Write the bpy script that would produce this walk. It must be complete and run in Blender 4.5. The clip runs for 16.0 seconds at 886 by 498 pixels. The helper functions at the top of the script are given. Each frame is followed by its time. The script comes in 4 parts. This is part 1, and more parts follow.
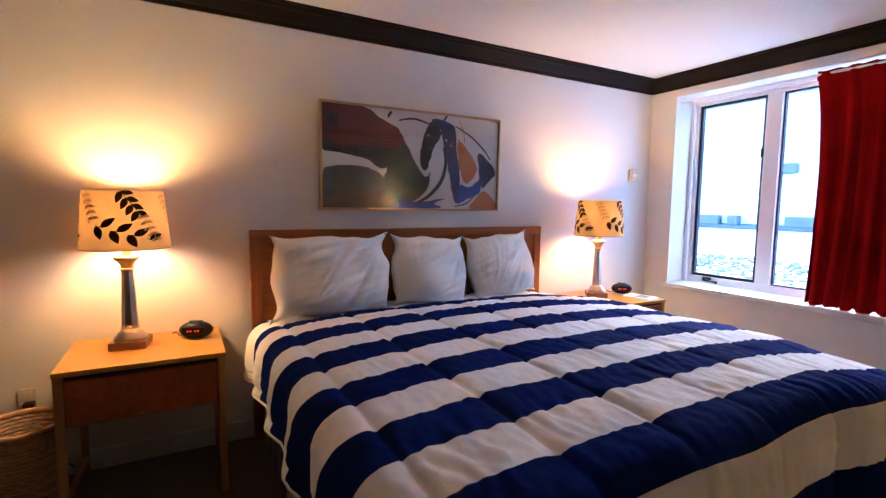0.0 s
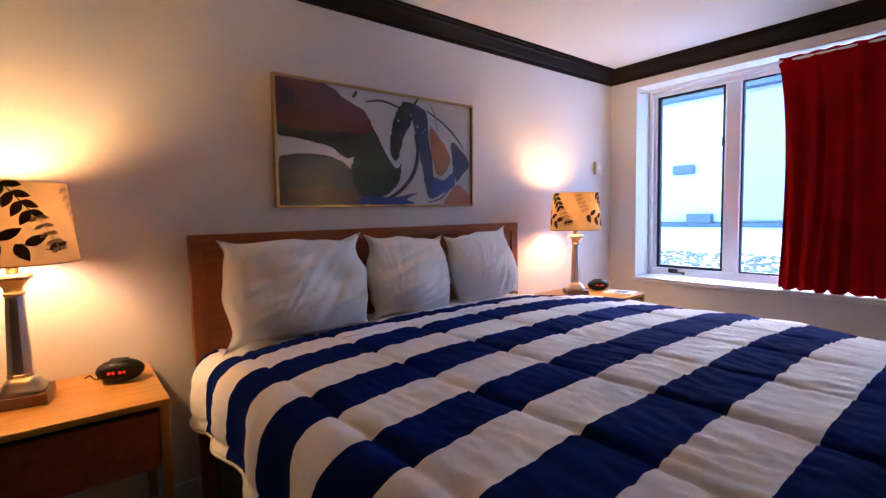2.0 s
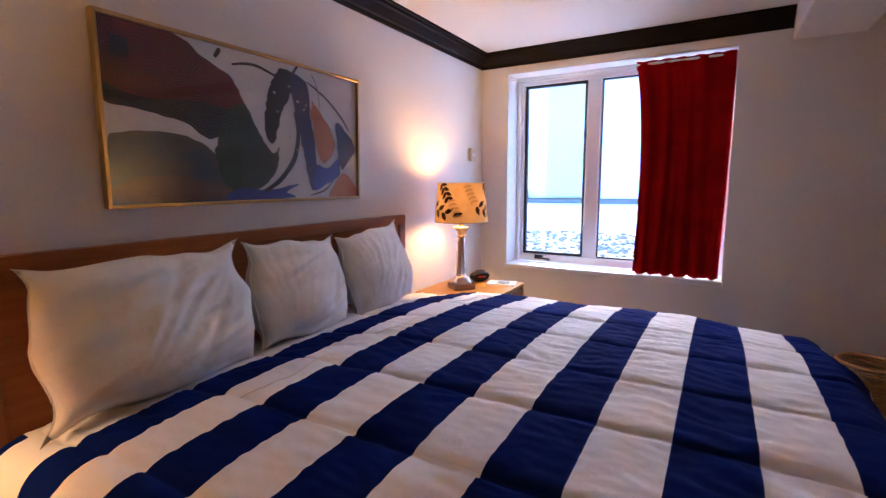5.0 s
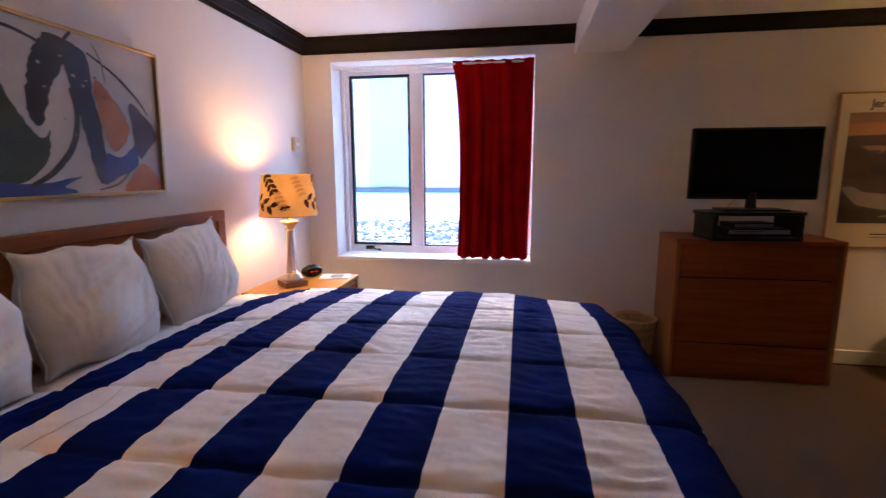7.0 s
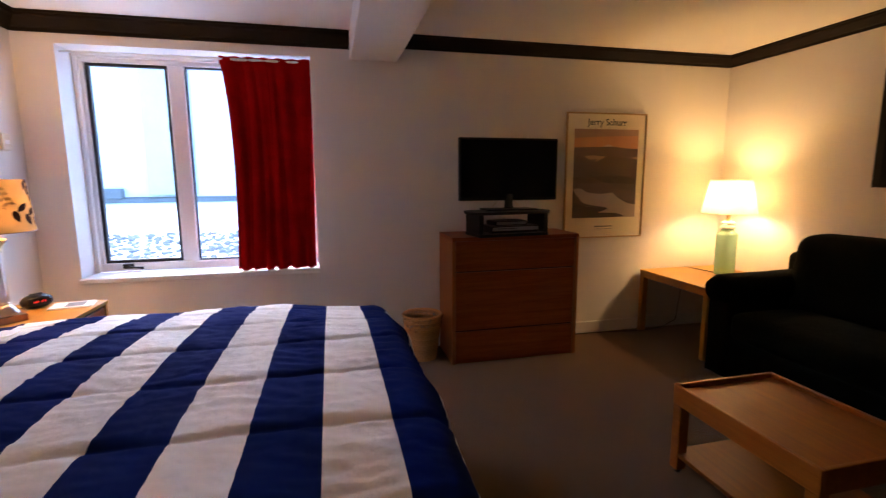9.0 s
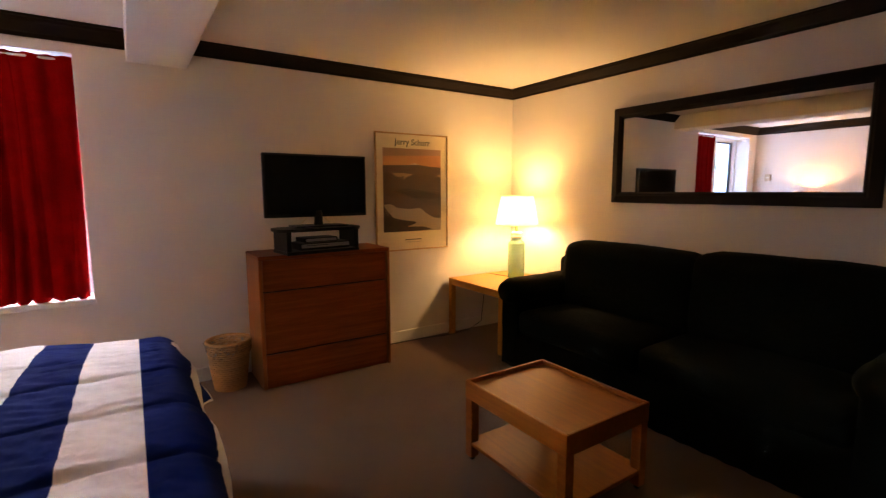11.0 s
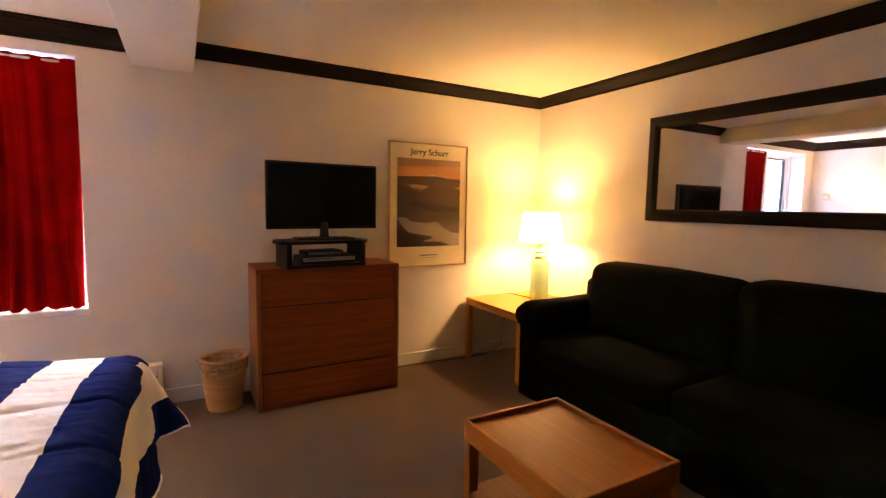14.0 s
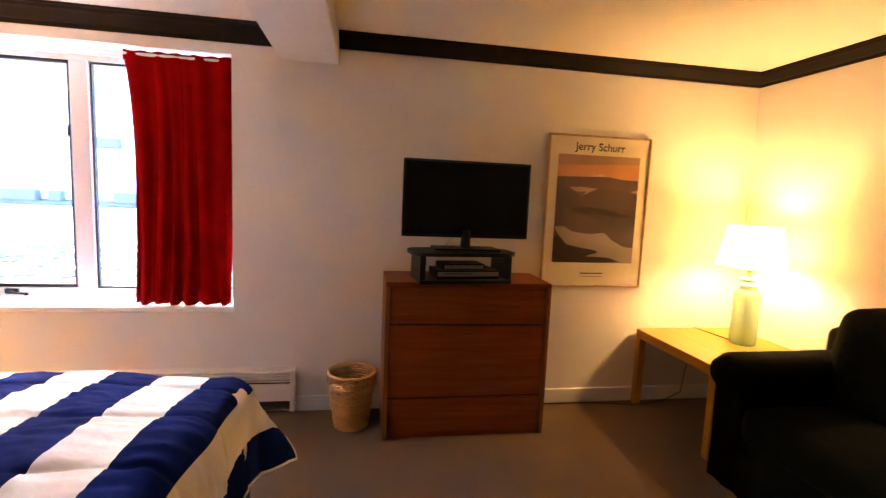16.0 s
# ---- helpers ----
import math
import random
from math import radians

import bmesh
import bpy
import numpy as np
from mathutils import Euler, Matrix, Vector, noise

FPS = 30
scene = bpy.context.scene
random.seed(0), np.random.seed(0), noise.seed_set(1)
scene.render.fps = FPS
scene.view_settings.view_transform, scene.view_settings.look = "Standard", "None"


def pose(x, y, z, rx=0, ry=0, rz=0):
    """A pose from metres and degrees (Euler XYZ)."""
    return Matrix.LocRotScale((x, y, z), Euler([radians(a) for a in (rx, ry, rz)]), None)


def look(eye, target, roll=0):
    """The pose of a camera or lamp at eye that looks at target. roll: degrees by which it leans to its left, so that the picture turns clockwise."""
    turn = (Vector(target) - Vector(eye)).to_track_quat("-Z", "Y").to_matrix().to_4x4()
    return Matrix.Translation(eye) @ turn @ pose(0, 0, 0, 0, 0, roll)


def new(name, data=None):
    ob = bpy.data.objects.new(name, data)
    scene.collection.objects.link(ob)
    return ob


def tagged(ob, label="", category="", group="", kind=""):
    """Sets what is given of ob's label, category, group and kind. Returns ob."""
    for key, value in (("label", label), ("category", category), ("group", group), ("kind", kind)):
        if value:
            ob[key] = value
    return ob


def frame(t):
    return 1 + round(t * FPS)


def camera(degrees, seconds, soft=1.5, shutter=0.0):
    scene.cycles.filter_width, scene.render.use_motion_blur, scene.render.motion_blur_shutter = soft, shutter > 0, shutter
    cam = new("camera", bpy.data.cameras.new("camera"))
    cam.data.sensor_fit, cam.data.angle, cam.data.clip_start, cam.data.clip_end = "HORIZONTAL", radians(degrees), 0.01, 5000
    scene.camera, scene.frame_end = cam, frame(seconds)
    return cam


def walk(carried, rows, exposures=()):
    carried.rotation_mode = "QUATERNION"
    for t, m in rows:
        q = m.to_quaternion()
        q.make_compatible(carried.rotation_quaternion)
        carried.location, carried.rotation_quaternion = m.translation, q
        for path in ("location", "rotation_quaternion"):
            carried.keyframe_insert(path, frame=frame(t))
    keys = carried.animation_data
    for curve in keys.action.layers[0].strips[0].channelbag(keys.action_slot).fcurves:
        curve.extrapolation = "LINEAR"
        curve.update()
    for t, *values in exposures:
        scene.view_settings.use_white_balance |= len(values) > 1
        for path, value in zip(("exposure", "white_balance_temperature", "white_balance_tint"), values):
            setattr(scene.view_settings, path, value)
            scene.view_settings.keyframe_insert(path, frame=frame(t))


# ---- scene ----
cam = camera(86.6, 16.0, soft=1.3, shutter=0.4)
EXPOSURES = ((0.0, 3.6, 5200, 18), (1.0, 3.35, 5200, 20), (3.0, 3.2, 5300, 22), (5.5, 3.2, 5650, 25), (7.0, 3.2, 5700, 25), (9.0, 3.25, 5900, 23), (10.0, 3.4, 6050, 22), (12.5, 4.25, 6950, 23), (16.0, 4.35, 6900, 24))
PATH = [
    (0, (-0.296, 2.358, 1.334), (0.665, 4.102, 1.148), 0.7),
    (0.5, (-0.383, 2.494, 1.349), (0.677, 4.178, 1.148), 0.7),
    (1, (-0.411, 2.634, 1.348), (0.726, 4.265, 1.133), 0.8),
    (1.5, (-0.398, 2.763, 1.312), (0.792, 4.359, 1.116), 0.2),
    (2, (-0.389, 2.873, 1.254), (0.858, 4.429, 1.105), -1.2),
    (2.5, (-0.383, 2.977, 1.317), (0.919, 4.483, 1.128), -0.7),
    (3, (-0.363, 3.12, 1.303), (1.006, 4.568, 1.124), -1.0),
    (3.2, (-0.354, 3.172, 1.286), (1.045, 4.593, 1.124), -1.2),
    (5.3, (-0.385, 3.404, 1.388), (1.373, 4.31, 1.091), -0.4),
    (5.5, (-0.388, 3.417, 1.39), (1.401, 4.259, 1.085), -0.6),
    (6, (-0.391, 3.431, 1.389), (1.461, 4.116, 1.071), -0.7),
    (6.5, (-0.39, 3.432, 1.387), (1.516, 3.947, 1.066), -0.6),
    (7, (-0.385, 3.425, 1.392), (1.563, 3.743, 1.068), -0.2),
    (7.5, (-0.377, 3.403, 1.396), (1.594, 3.514, 1.07), 0.1),
    (8, (-0.36, 3.324, 1.401), (1.611, 3.245, 1.074), 0.0),
    (8.5, (-0.353, 3.255, 1.374), (1.605, 2.989, 1.064), -0.1),
    (9, (-0.353, 3.238, 1.375), (1.57, 2.779, 1.077), -0.3),
    (9.5, (-0.373, 3.253, 1.383), (1.493, 2.596, 1.094), -0.4),
    (10, (-0.402, 3.166, 1.389), (1.405, 2.356, 1.111), -0.5),
    (10.2, (-0.413, 3.152, 1.39), (1.362, 2.27, 1.118), -0.3),
    (12.3, (-0.543, 2.985, 1.404), (1.033, 1.773, 1.183), -0.7),
    (12.5, (-0.54, 2.968, 1.402), (1.048, 1.772, 1.185), -0.6),
    (13, (-0.492, 2.907, 1.389), (1.138, 1.765, 1.183), -0.4),
    (13.5, (-0.426, 2.847, 1.375), (1.256, 1.783, 1.185), 0.2),
    (14, (-0.326, 2.81, 1.387), (1.413, 1.84, 1.202), 1.0),
    (14.5, (-0.204, 2.755, 1.404), (1.599, 1.91, 1.219), 1.9),
    (15, (-0.05, 2.737, 1.404), (1.806, 2.015, 1.225), 2.3),
    (15.5, (0.107, 2.648, 1.411), (2.021, 2.098, 1.225), 2.5),
    (16, (0.211, 2.539, 1.452), (2.17, 2.202, 1.229), 2.5),
]
walk(cam, [(t, look(eye, target, roll)) for t, eye, target, roll in PATH], EXPOSURES)

# ---- world, sun, lamps' strengths, exposure ----
world = bpy.data.worlds.new("overcast_sky")
scene.world = world
world.use_nodes = True
wn = world.node_tree
bgn = wn.nodes["Background"]
skyn = wn.nodes.new("ShaderNodeTexSky")
skyn.sky_type = "NISHITA"
skyn.sun_disc = False
skyn.sun_elevation = radians(30)
skyn.sun_rotation = radians(60)
skyn.air_density, skyn.dust_density, skyn.ozone_density = 1.4, 1.2, 3.0
wn.links.new(skyn.outputs[0], bgn.inputs[0])
bgn.inputs[1].default_value = 0.15
sun_data = bpy.data.lights.new("sun", "SUN")
sun_data.energy, sun_data.angle, sun_data.color = 0.95, radians(70), (0.82, 0.91, 1.0)
sun = new("sun", sun_data)
sun.matrix_world = look((10.5, 8.33, 6), (3, 4, 1))
BULB_BED, BULB_SIDE, BULB_COLOR = 2.5, 2.8, (1.0, 0.60, 0.18)


# ---- materials ----
def nodes_of(name):
    m = bpy.data.materials.new(name)
    m.use_nodes = True
    return m, m.node_tree, m.node_tree.nodes["Principled BSDF"]


def link(nt, a, b):
    nt.links.new(a, b)


def noise_node(nt, scale, detail=4.0, rough=0.55, stretch=(1, 1, 1), coord="Object"):
    tc = nt.nodes.new("ShaderNodeTexCoord")
    mp = nt.nodes.new("ShaderNodeMapping")
    mp.inputs["Scale"].default_value = stretch
    n = nt.nodes.new("ShaderNodeTexNoise")
    n.inputs["Scale"].default_value = scale
    n.inputs["Detail"].default_value = detail
    n.inputs["Roughness"].default_value = rough
    link(nt, tc.outputs[coord], mp.inputs[0])
    link(nt, mp.outputs[0], n.inputs["Vector"])
    return n


def ramp(nt, fac, stops):
    r = nt.nodes.new("ShaderNodeValToRGB")
    e = r.color_ramp.elements
    while len(e) < len(stops):
        e.new(0.5)
    for el, (p, c) in zip(e, stops):
        el.position, el.color = p, (*c, 1)
    link(nt, fac, r.inputs[0])
    return r


def bump(nt, bsdf, height, strength, distance=0.01):
    b = nt.nodes.new("ShaderNodeBump")
    b.inputs["Strength"].default_value = strength
    b.inputs["Distance"].default_value = distance
    link(nt, height, b.inputs["Height"])
    link(nt, b.outputs[0], bsdf.inputs["Normal"])


def shade_of(c, k):
    return tuple(min(1.0, v * k) for v in c)


def surface(name, color, rough=0.6, grain=60.0, blotch=2.0, vary=0.12, relief=0.15, metal=0.0, spec=0.5, sheen=0.0, distance=0.002):
    """A painted, moulded or woven surface: broad unevenness, fine grain and a little relief."""
    m, nt, b = nodes_of(name)
    big = noise_node(nt, blotch, 3)
    col = ramp(nt, big.outputs[0], [(0.3, shade_of(color, 1 - vary)), (0.7, shade_of(color, 1 + vary))])
    fine = noise_node(nt, grain, 5, 0.6)
    mix = nt.nodes.new("ShaderNodeMix")
    mix.data_type, mix.blend_type = "RGBA", "MULTIPLY"
    mix.inputs[0].default_value = 0.5
    tint = ramp(nt, fine.outputs[0], [(0.25, (0.8, 0.8, 0.8)), (0.7, (1.0, 1.0, 1.0))])
    link(nt, col.outputs[0], mix.inputs[6])
    link(nt, tint.outputs[0], mix.inputs[7])
    link(nt, mix.outputs[2], b.inputs["Base Color"])
    b.inputs["Roughness"].default_value = rough
    b.inputs["Metallic"].default_value = metal
    b.inputs["Specular IOR Level"].default_value = spec
    b.inputs["Sheen Weight"].default_value = sheen
    bump(nt, b, fine.outputs[0], relief, distance)
    return m


def wood(name, dark, light, axis=0, rough=0.38, scale=1.0):
    """Lacquered wood whose grain runs along the given axis."""
    m, nt, b = nodes_of(name)
    st = [14.0, 14.0, 14.0]
    st[axis] = 0.9
    g = noise_node(nt, 2.6 * scale, 6, 0.62, tuple(st))
    st2 = [70.0, 70.0, 70.0]
    st2[axis] = 3.0
    f = noise_node(nt, 3.0 * scale, 4, 0.6, tuple(st2))
    info = nt.nodes.new("ShaderNodeObjectInfo")
    col = ramp(nt, g.outputs[0], [(0.3, dark), (0.52, tuple((a + c) / 2 for a, c in zip(dark, light))), (0.72, light)])
    mix = nt.nodes.new("ShaderNodeMix")
    mix.data_type, mix.blend_type = "RGBA", "MULTIPLY"
    mix.inputs[0].default_value = 0.4
    tint = ramp(nt, f.outputs[0], [(0.3, (0.72, 0.68, 0.62)), (0.62, (1, 1, 1))])
    link(nt, col.outputs[0], mix.inputs[6])
    link(nt, tint.outputs[0], mix.inputs[7])
    hsv = nt.nodes.new("ShaderNodeHueSaturation")
    mr = nt.nodes.new("ShaderNodeMapRange")
    mr.inputs[3].default_value, mr.inputs[4].default_value = 0.86, 1.12
    link(nt, info.outputs["Random"], mr.inputs[0])
    link(nt, mr.outputs[0], hsv.inputs["Value"])
    link(nt, mix.outputs[2], hsv.inputs["Color"])
    link(nt, hsv.outputs[0], b.inputs["Base Color"])
    b.inputs["Specular IOR Level"].default_value = 0.22
    b.inputs["Roughness"].default_value = rough
    rr = ramp(nt, g.outputs[0], [(0.2, (rough - 0.06,) * 3), (0.8, (rough + 0.1,) * 3)])
    link(nt, rr.outputs[0], b.inputs["Roughness"])
    bump(nt, b, f.outputs[0], 0.12, 0.001)
    return m


def plain(name, color, rough=0.4, metal=0.0, spec=0.5):
    m, nt, b = nodes_of(name)
    f = noise_node(nt, 40, 3)
    r = ramp(nt, f.outputs[0], [(0.3, (max(0.02, rough - 0.05),) * 3), (0.7, (rough + 0.06,) * 3)])
    b.inputs["Base Color"].default_value = (*color, 1)
    link(nt, r.outputs[0], b.inputs["Roughness"])
    b.inputs["Metallic"].default_value = metal
    b.inputs["Specular IOR Level"].default_value = spec
    return m


def fabric(name, color, weave=900.0, rough=0.9, vary=0.1, sheen=0.15, relief=0.25, spec=0.2):
    """Woven cloth: fine weave, small creases and slight fading."""
    m, nt, b = nodes_of(name)
    big = noise_node(nt, 5.0, 4)
    col = ramp(nt, big.outputs[0], [(0.3, shade_of(color, 1 - vary)), (0.7, shade_of(color, 1 + vary))])
    link(nt, col.outputs[0], b.inputs["Base Color"])
    b.inputs["Roughness"].default_value = rough
    b.inputs["Sheen Weight"].default_value = sheen
    b.inputs["Specular IOR Level"].default_value = spec
    fine = noise_node(nt, weave, 2)
    crease = noise_node(nt, 22.0, 5, 0.6)
    add = nt.nodes.new("ShaderNodeMath")
    add.operation = "MULTIPLY_ADD"
    add.inputs[1].default_value = 0.15
    link(nt, fine.outputs[0], add.inputs[0])
    link(nt, crease.outputs[0], add.inputs[2])
    bump(nt, b, add.outputs[0], relief, 0.012)
    return m


def shade_cloth(name, color, trans):
    """Lamp-shade cloth that lets part of the bulb's light through."""
    m, nt, b = nodes_of(name)
    big = noise_node(nt, 9.0, 4)
    col = ramp(nt, big.outputs[0], [(0.35, shade_of(color, 0.86)), (0.65, color)])
    link(nt, col.outputs[0], b.inputs["Base Color"])
    b.inputs["Roughness"].default_value = 0.9
    b.inputs["Specular IOR Level"].default_value = 0.1
    t = nt.nodes.new("ShaderNodeBsdfTranslucent")
    link(nt, col.outputs[0], t.inputs["Color"])
    mx = nt.nodes.new("ShaderNodeMixShader")
    mx.inputs[0].default_value = trans
    link(nt, b.outputs[0], mx.inputs[1])
    link(nt, t.outputs[0], mx.inputs[2])
    link(nt, mx.outputs[0], nt.nodes["Material Output"].inputs[0])
    weave = noise_node(nt, 500, 2)
    bump(nt, b, weave.outputs[0], 0.2, 0.001)
    return m


M_WALL = surface("wall_paint", (0.75, 0.71, 0.675), 0.75, 160, 1.2, 0.03, 0.25, distance=0.0015)
M_CEIL = surface("ceiling_paint", (0.73, 0.70, 0.67), 0.85, 120, 1.0, 0.03, 0.3)
M_TRIMW = surface("white_trim_paint", (0.80, 0.79, 0.77), 0.4, 90, 3, 0.03, 0.08)
M_CROWN = surface("dark_crown_paint", (0.014, 0.009, 0.007), 0.7, 60, 4, 0.2, 0.1, spec=0.12)
M_VINYL = surface("window_vinyl", (0.82, 0.83, 0.85), 0.35, 80, 3, 0.02, 0.03)
M_GASKET = plain("black_gasket", (0.012, 0.012, 0.014), 0.5)
M_CARPET = surface("carpet_pile", (0.120, 0.052, 0.009), 0.97, 420, 3.5, 0.16, 0.9, sheen=0.3, spec=0.1, distance=0.008)
M_MAPLE = wood("honey_birch", (0.42, 0.185, 0.016), (0.56, 0.285, 0.036), 0, 0.33)
M_MAPLE_Y = wood("honey_birch_cross", (0.42, 0.185, 0.016), (0.56, 0.285, 0.036), 1, 0.33)
M_MAPLE_Z = wood("honey_birch_upright", (0.38, 0.155, 0.030), (0.52, 0.25, 0.062), 2, 0.36)
M_CHERRY = wood("red_oak_front", (0.22, 0.042, 0.006), (0.36, 0.095, 0.014), 1, 0.36)
M_CHERRY_X = wood("red_oak_headboard", (0.25, 0.075, 0.018), (0.37, 0.13, 0.034), 0, 0.36)
M_CHERRY_Z = wood("red_oak_upright", (0.27, 0.085, 0.022), (0.40, 0.15, 0.04), 2, 0.36)
M_BROWN = wood("brown_table_wood", (0.26, 0.066, 0.004), (0.37, 0.112, 0.007), 0, 0.42)
M_NAVY = fabric("navy_cotton", (0.0025, 0.0115, 0.115), vary=0.12, sheen=0.0, spec=0.04, rough=1.0)
M_WHITE = fabric("white_cotton", (0.88, 0.86, 0.87), vary=0.02, sheen=0.0, relief=0.4)
M_PILLOW = fabric("pillow_cotton", (0.86, 0.84, 0.81), vary=0.03, sheen=0.05, relief=0.5)
M_SKIRT = fabric("dark_bed_skirt", (0.010, 0.010, 0.022))
M_PIPING = fabric("cream_piping", (0.74, 0.68, 0.58))
M_RED = fabric("red_curtain_cloth", (0.27, 0.002, 0.0015), vary=0.18, sheen=0.0, relief=0.35, spec=0.04, rough=1.0)
M_SOFA = fabric("black_green_chenille", (0.0036, 0.0046, 0.0033), weave=500, vary=0.25, sheen=0.0, relief=0.6, spec=0.05, rough=1.0)
M_NICKEL = surface("brushed_nickel", (0.52, 0.46, 0.40), 0.28, 200, 6, 0.08, 0.05, metal=1.0)
M_BRONZE = surface("lamp_foot_bronze", (0.22, 0.13, 0.085), 0.4, 80, 6, 0.1, 0.05, metal=0.6)
M_SHADE = shade_cloth("printed_shade_cloth", (0.64, 0.38, 0.145), 0.05)
M_LEAF_D = plain("dark_leaf_print", (0.060, 0.026, 0.014), 0.85, spec=0.1)
M_LEAF_L = shade_cloth("pale_leaf_print", (0.46, 0.27, 0.11), 0.05)
M_SHADE3 = shade_cloth("ivory_shade_cloth", (0.90, 0.82, 0.62), 0.30)
M_CELADON, nt_ce, b_ce = nodes_of("pale_green_glass")
b_ce.inputs["Base Color"].default_value = (0.42, 0.70, 0.58, 1)
b_ce.inputs["Roughness"].default_value = 0.08
t_ce = nt_ce.nodes.new("ShaderNodeBsdfTransparent")
t_ce.inputs["Color"].default_value = (0.72, 0.90, 0.82, 1)
x_ce = nt_ce.nodes.new("ShaderNodeMixShader")
x_ce.inputs[0].default_value = 0.42
link(nt_ce, t_ce.outputs[0], x_ce.inputs[1])
link(nt_ce, b_ce.outputs[0], x_ce.inputs[2])
link(nt_ce, x_ce.outputs[0], nt_ce.nodes["Material Output"].inputs[0])
M_BLACK = plain("black_plastic", (0.006, 0.006, 0.007), 0.38, spec=0.25)
M_SCREEN = plain("tv_screen", (0.003, 0.003, 0.0035), 0.16, spec=0.25)
M_SILVER = plain("silver_plastic", (0.35, 0.35, 0.36), 0.35, 0.4)
m_mi, nt_mi, b_mi = nodes_of("mirror_silver")
b_mi.inputs["Base Color"].default_value = (0.90, 0.90, 0.90, 1)
b_mi.inputs["Metallic"].default_value = 1.0
b_mi.inputs["Roughness"].default_value = 0.0
M_MIRROR = m_mi
M_MFRAME = surface("espresso_frame", (0.011, 0.006, 0.005), 0.5, 50, 5, 0.2, 0.06, spec=0.15)
M_GOLD = surface("brass_frame", (0.50, 0.34, 0.14), 0.3, 60, 6, 0.08, 0.04, metal=0.85)
M_PALEWOOD = wood("pale_frame_wood", (0.42, 0.27, 0.12), (0.58, 0.40, 0.20), 2, 0.4)
M_WICKER = wood("wicker_cane", (0.52, 0.27, 0.095), (0.68, 0.40, 0.17), 0, 0.6, 3)
M_BEIGE = plain("beige_plastic", (0.62, 0.54, 0.40), 0.45)
M_HEAT = surface("heater_enamel", (0.70, 0.66, 0.60), 0.4, 80, 4, 0.04, 0.04)
M_HEATD = plain("heater_dark", (0.03, 0.028, 0.025), 0.6)
M_PAPER = surface("paper_white", (0.72, 0.70, 0.66), 0.6, 60, 6, 0.04, 0.02)
# snow tinted blue: shade and cool daylight put into its colour
M_SNOW = surface("snow", (0.78, 0.86, 0.97), 0.8, 3, 0.4, 0.04, 0.5, distance=0.05)
M_STONE = surface("grey_stone", (0.17, 0.19, 0.21), 0.85, 20, 3, 0.25, 0.4)
# blue put into the facade's colour so that it bounces bluer light indoors
M_FACADE = surface("facade_tinted_blue", (0.62, 0.75, 0.92), 0.85, 20, 0.6, 0.04, 0.2)
M_FACADE2 = surface("pale_green_panel", (0.42, 0.52, 0.53), 0.8, 20, 0.6, 0.06, 0.2)
M_SLATE = surface("slate_strip", (0.12, 0.15, 0.17), 0.7, 20, 2, 0.1, 0.2)

m_gl, nt_gl, b_gl = nodes_of("clear_glass")
b_gl.inputs["Base Color"].default_value = (0.97, 0.99, 1.0, 1)
b_gl.inputs["Roughness"].default_value = 0.0
b_gl.inputs["Transmission Weight"].default_value = 1.0
b_gl.inputs["IOR"].default_value = 1.05
M_GLASS = m_gl
m_pg, nt_pg, b_pg = nodes_of("picture_glass")
tr_pg = nt_pg.nodes.new("ShaderNodeBsdfTransparent")
gl_pg = nt_pg.nodes.new("ShaderNodeBsdfGlossy")
gl_pg.inputs["Roughness"].default_value = 0.04
lw_pg = nt_pg.nodes.new("ShaderNodeLayerWeight")
lw_pg.inputs[0].default_value = 0.5
pw_pg = nt_pg.nodes.new("ShaderNodeMath")
pw_pg.operation = "POWER"
pw_pg.inputs[1].default_value = 4.0
ad_pg = nt_pg.nodes.new("ShaderNodeMath")
ad_pg.operation = "MULTIPLY_ADD"
ad_pg.inputs[1].default_value, ad_pg.inputs[2].default_value = 0.3, 0.040
link(nt_pg, lw_pg.outputs["Facing"], pw_pg.inputs[0])
link(nt_pg, pw_pg.outputs[0], ad_pg.inputs[0])
mx_pg = nt_pg.nodes.new("ShaderNodeMixShader")
link(nt_pg, ad_pg.outputs[0], mx_pg.inputs[0])
link(nt_pg, tr_pg.outputs[0], mx_pg.inputs[1])
link(nt_pg, gl_pg.outputs[0], mx_pg.inputs[2])
link(nt_pg, mx_pg.outputs[0], nt_pg.nodes["Material Output"].inputs[0])
M_PGLASS = m_pg


def emitter(name, color, strength):
    m, nt, b = nodes_of(name)
    b.inputs["Base Color"].default_value = (*color, 1)
    b.inputs["Emission Color"].default_value = (*color, 1)
    b.inputs["Emission Strength"].default_value = strength
    return m


M_LED = emitter("red_led", (0.9, 0.02, 0.015), 0.022)
M_BULB = emitter("warm_bulb", (1.0, 0.72, 0.42), 12.0)


# ---- building helpers ----
def part(name, bm, material, parent=None, label="", smooth=False):
    me = bpy.data.meshes.new(name)
    bm.normal_update()
    bm.to_mesh(me)
    bm.free()
    for m in material if isinstance(material, (list, tuple)) else [material]:
        me.materials.append(m)
    if smooth:
        me.shade_smooth()
    ob = new(name, me)
    if parent is not None:
        ob.parent = parent
    if label:
        ob["label"] = label
    return ob


def thing(name, m, label, category, group="", kind=""):
    ob = new(name)
    ob.empty_display_size = 0.1
    ob.matrix_world = m
    return tagged(ob, label, category, group, kind)


def structure(name, bm, material, label, category="", smooth=False):
    return tagged(part(name, bm, material, None, "", smooth), label, category or name.split("_")[0], "", "structure")


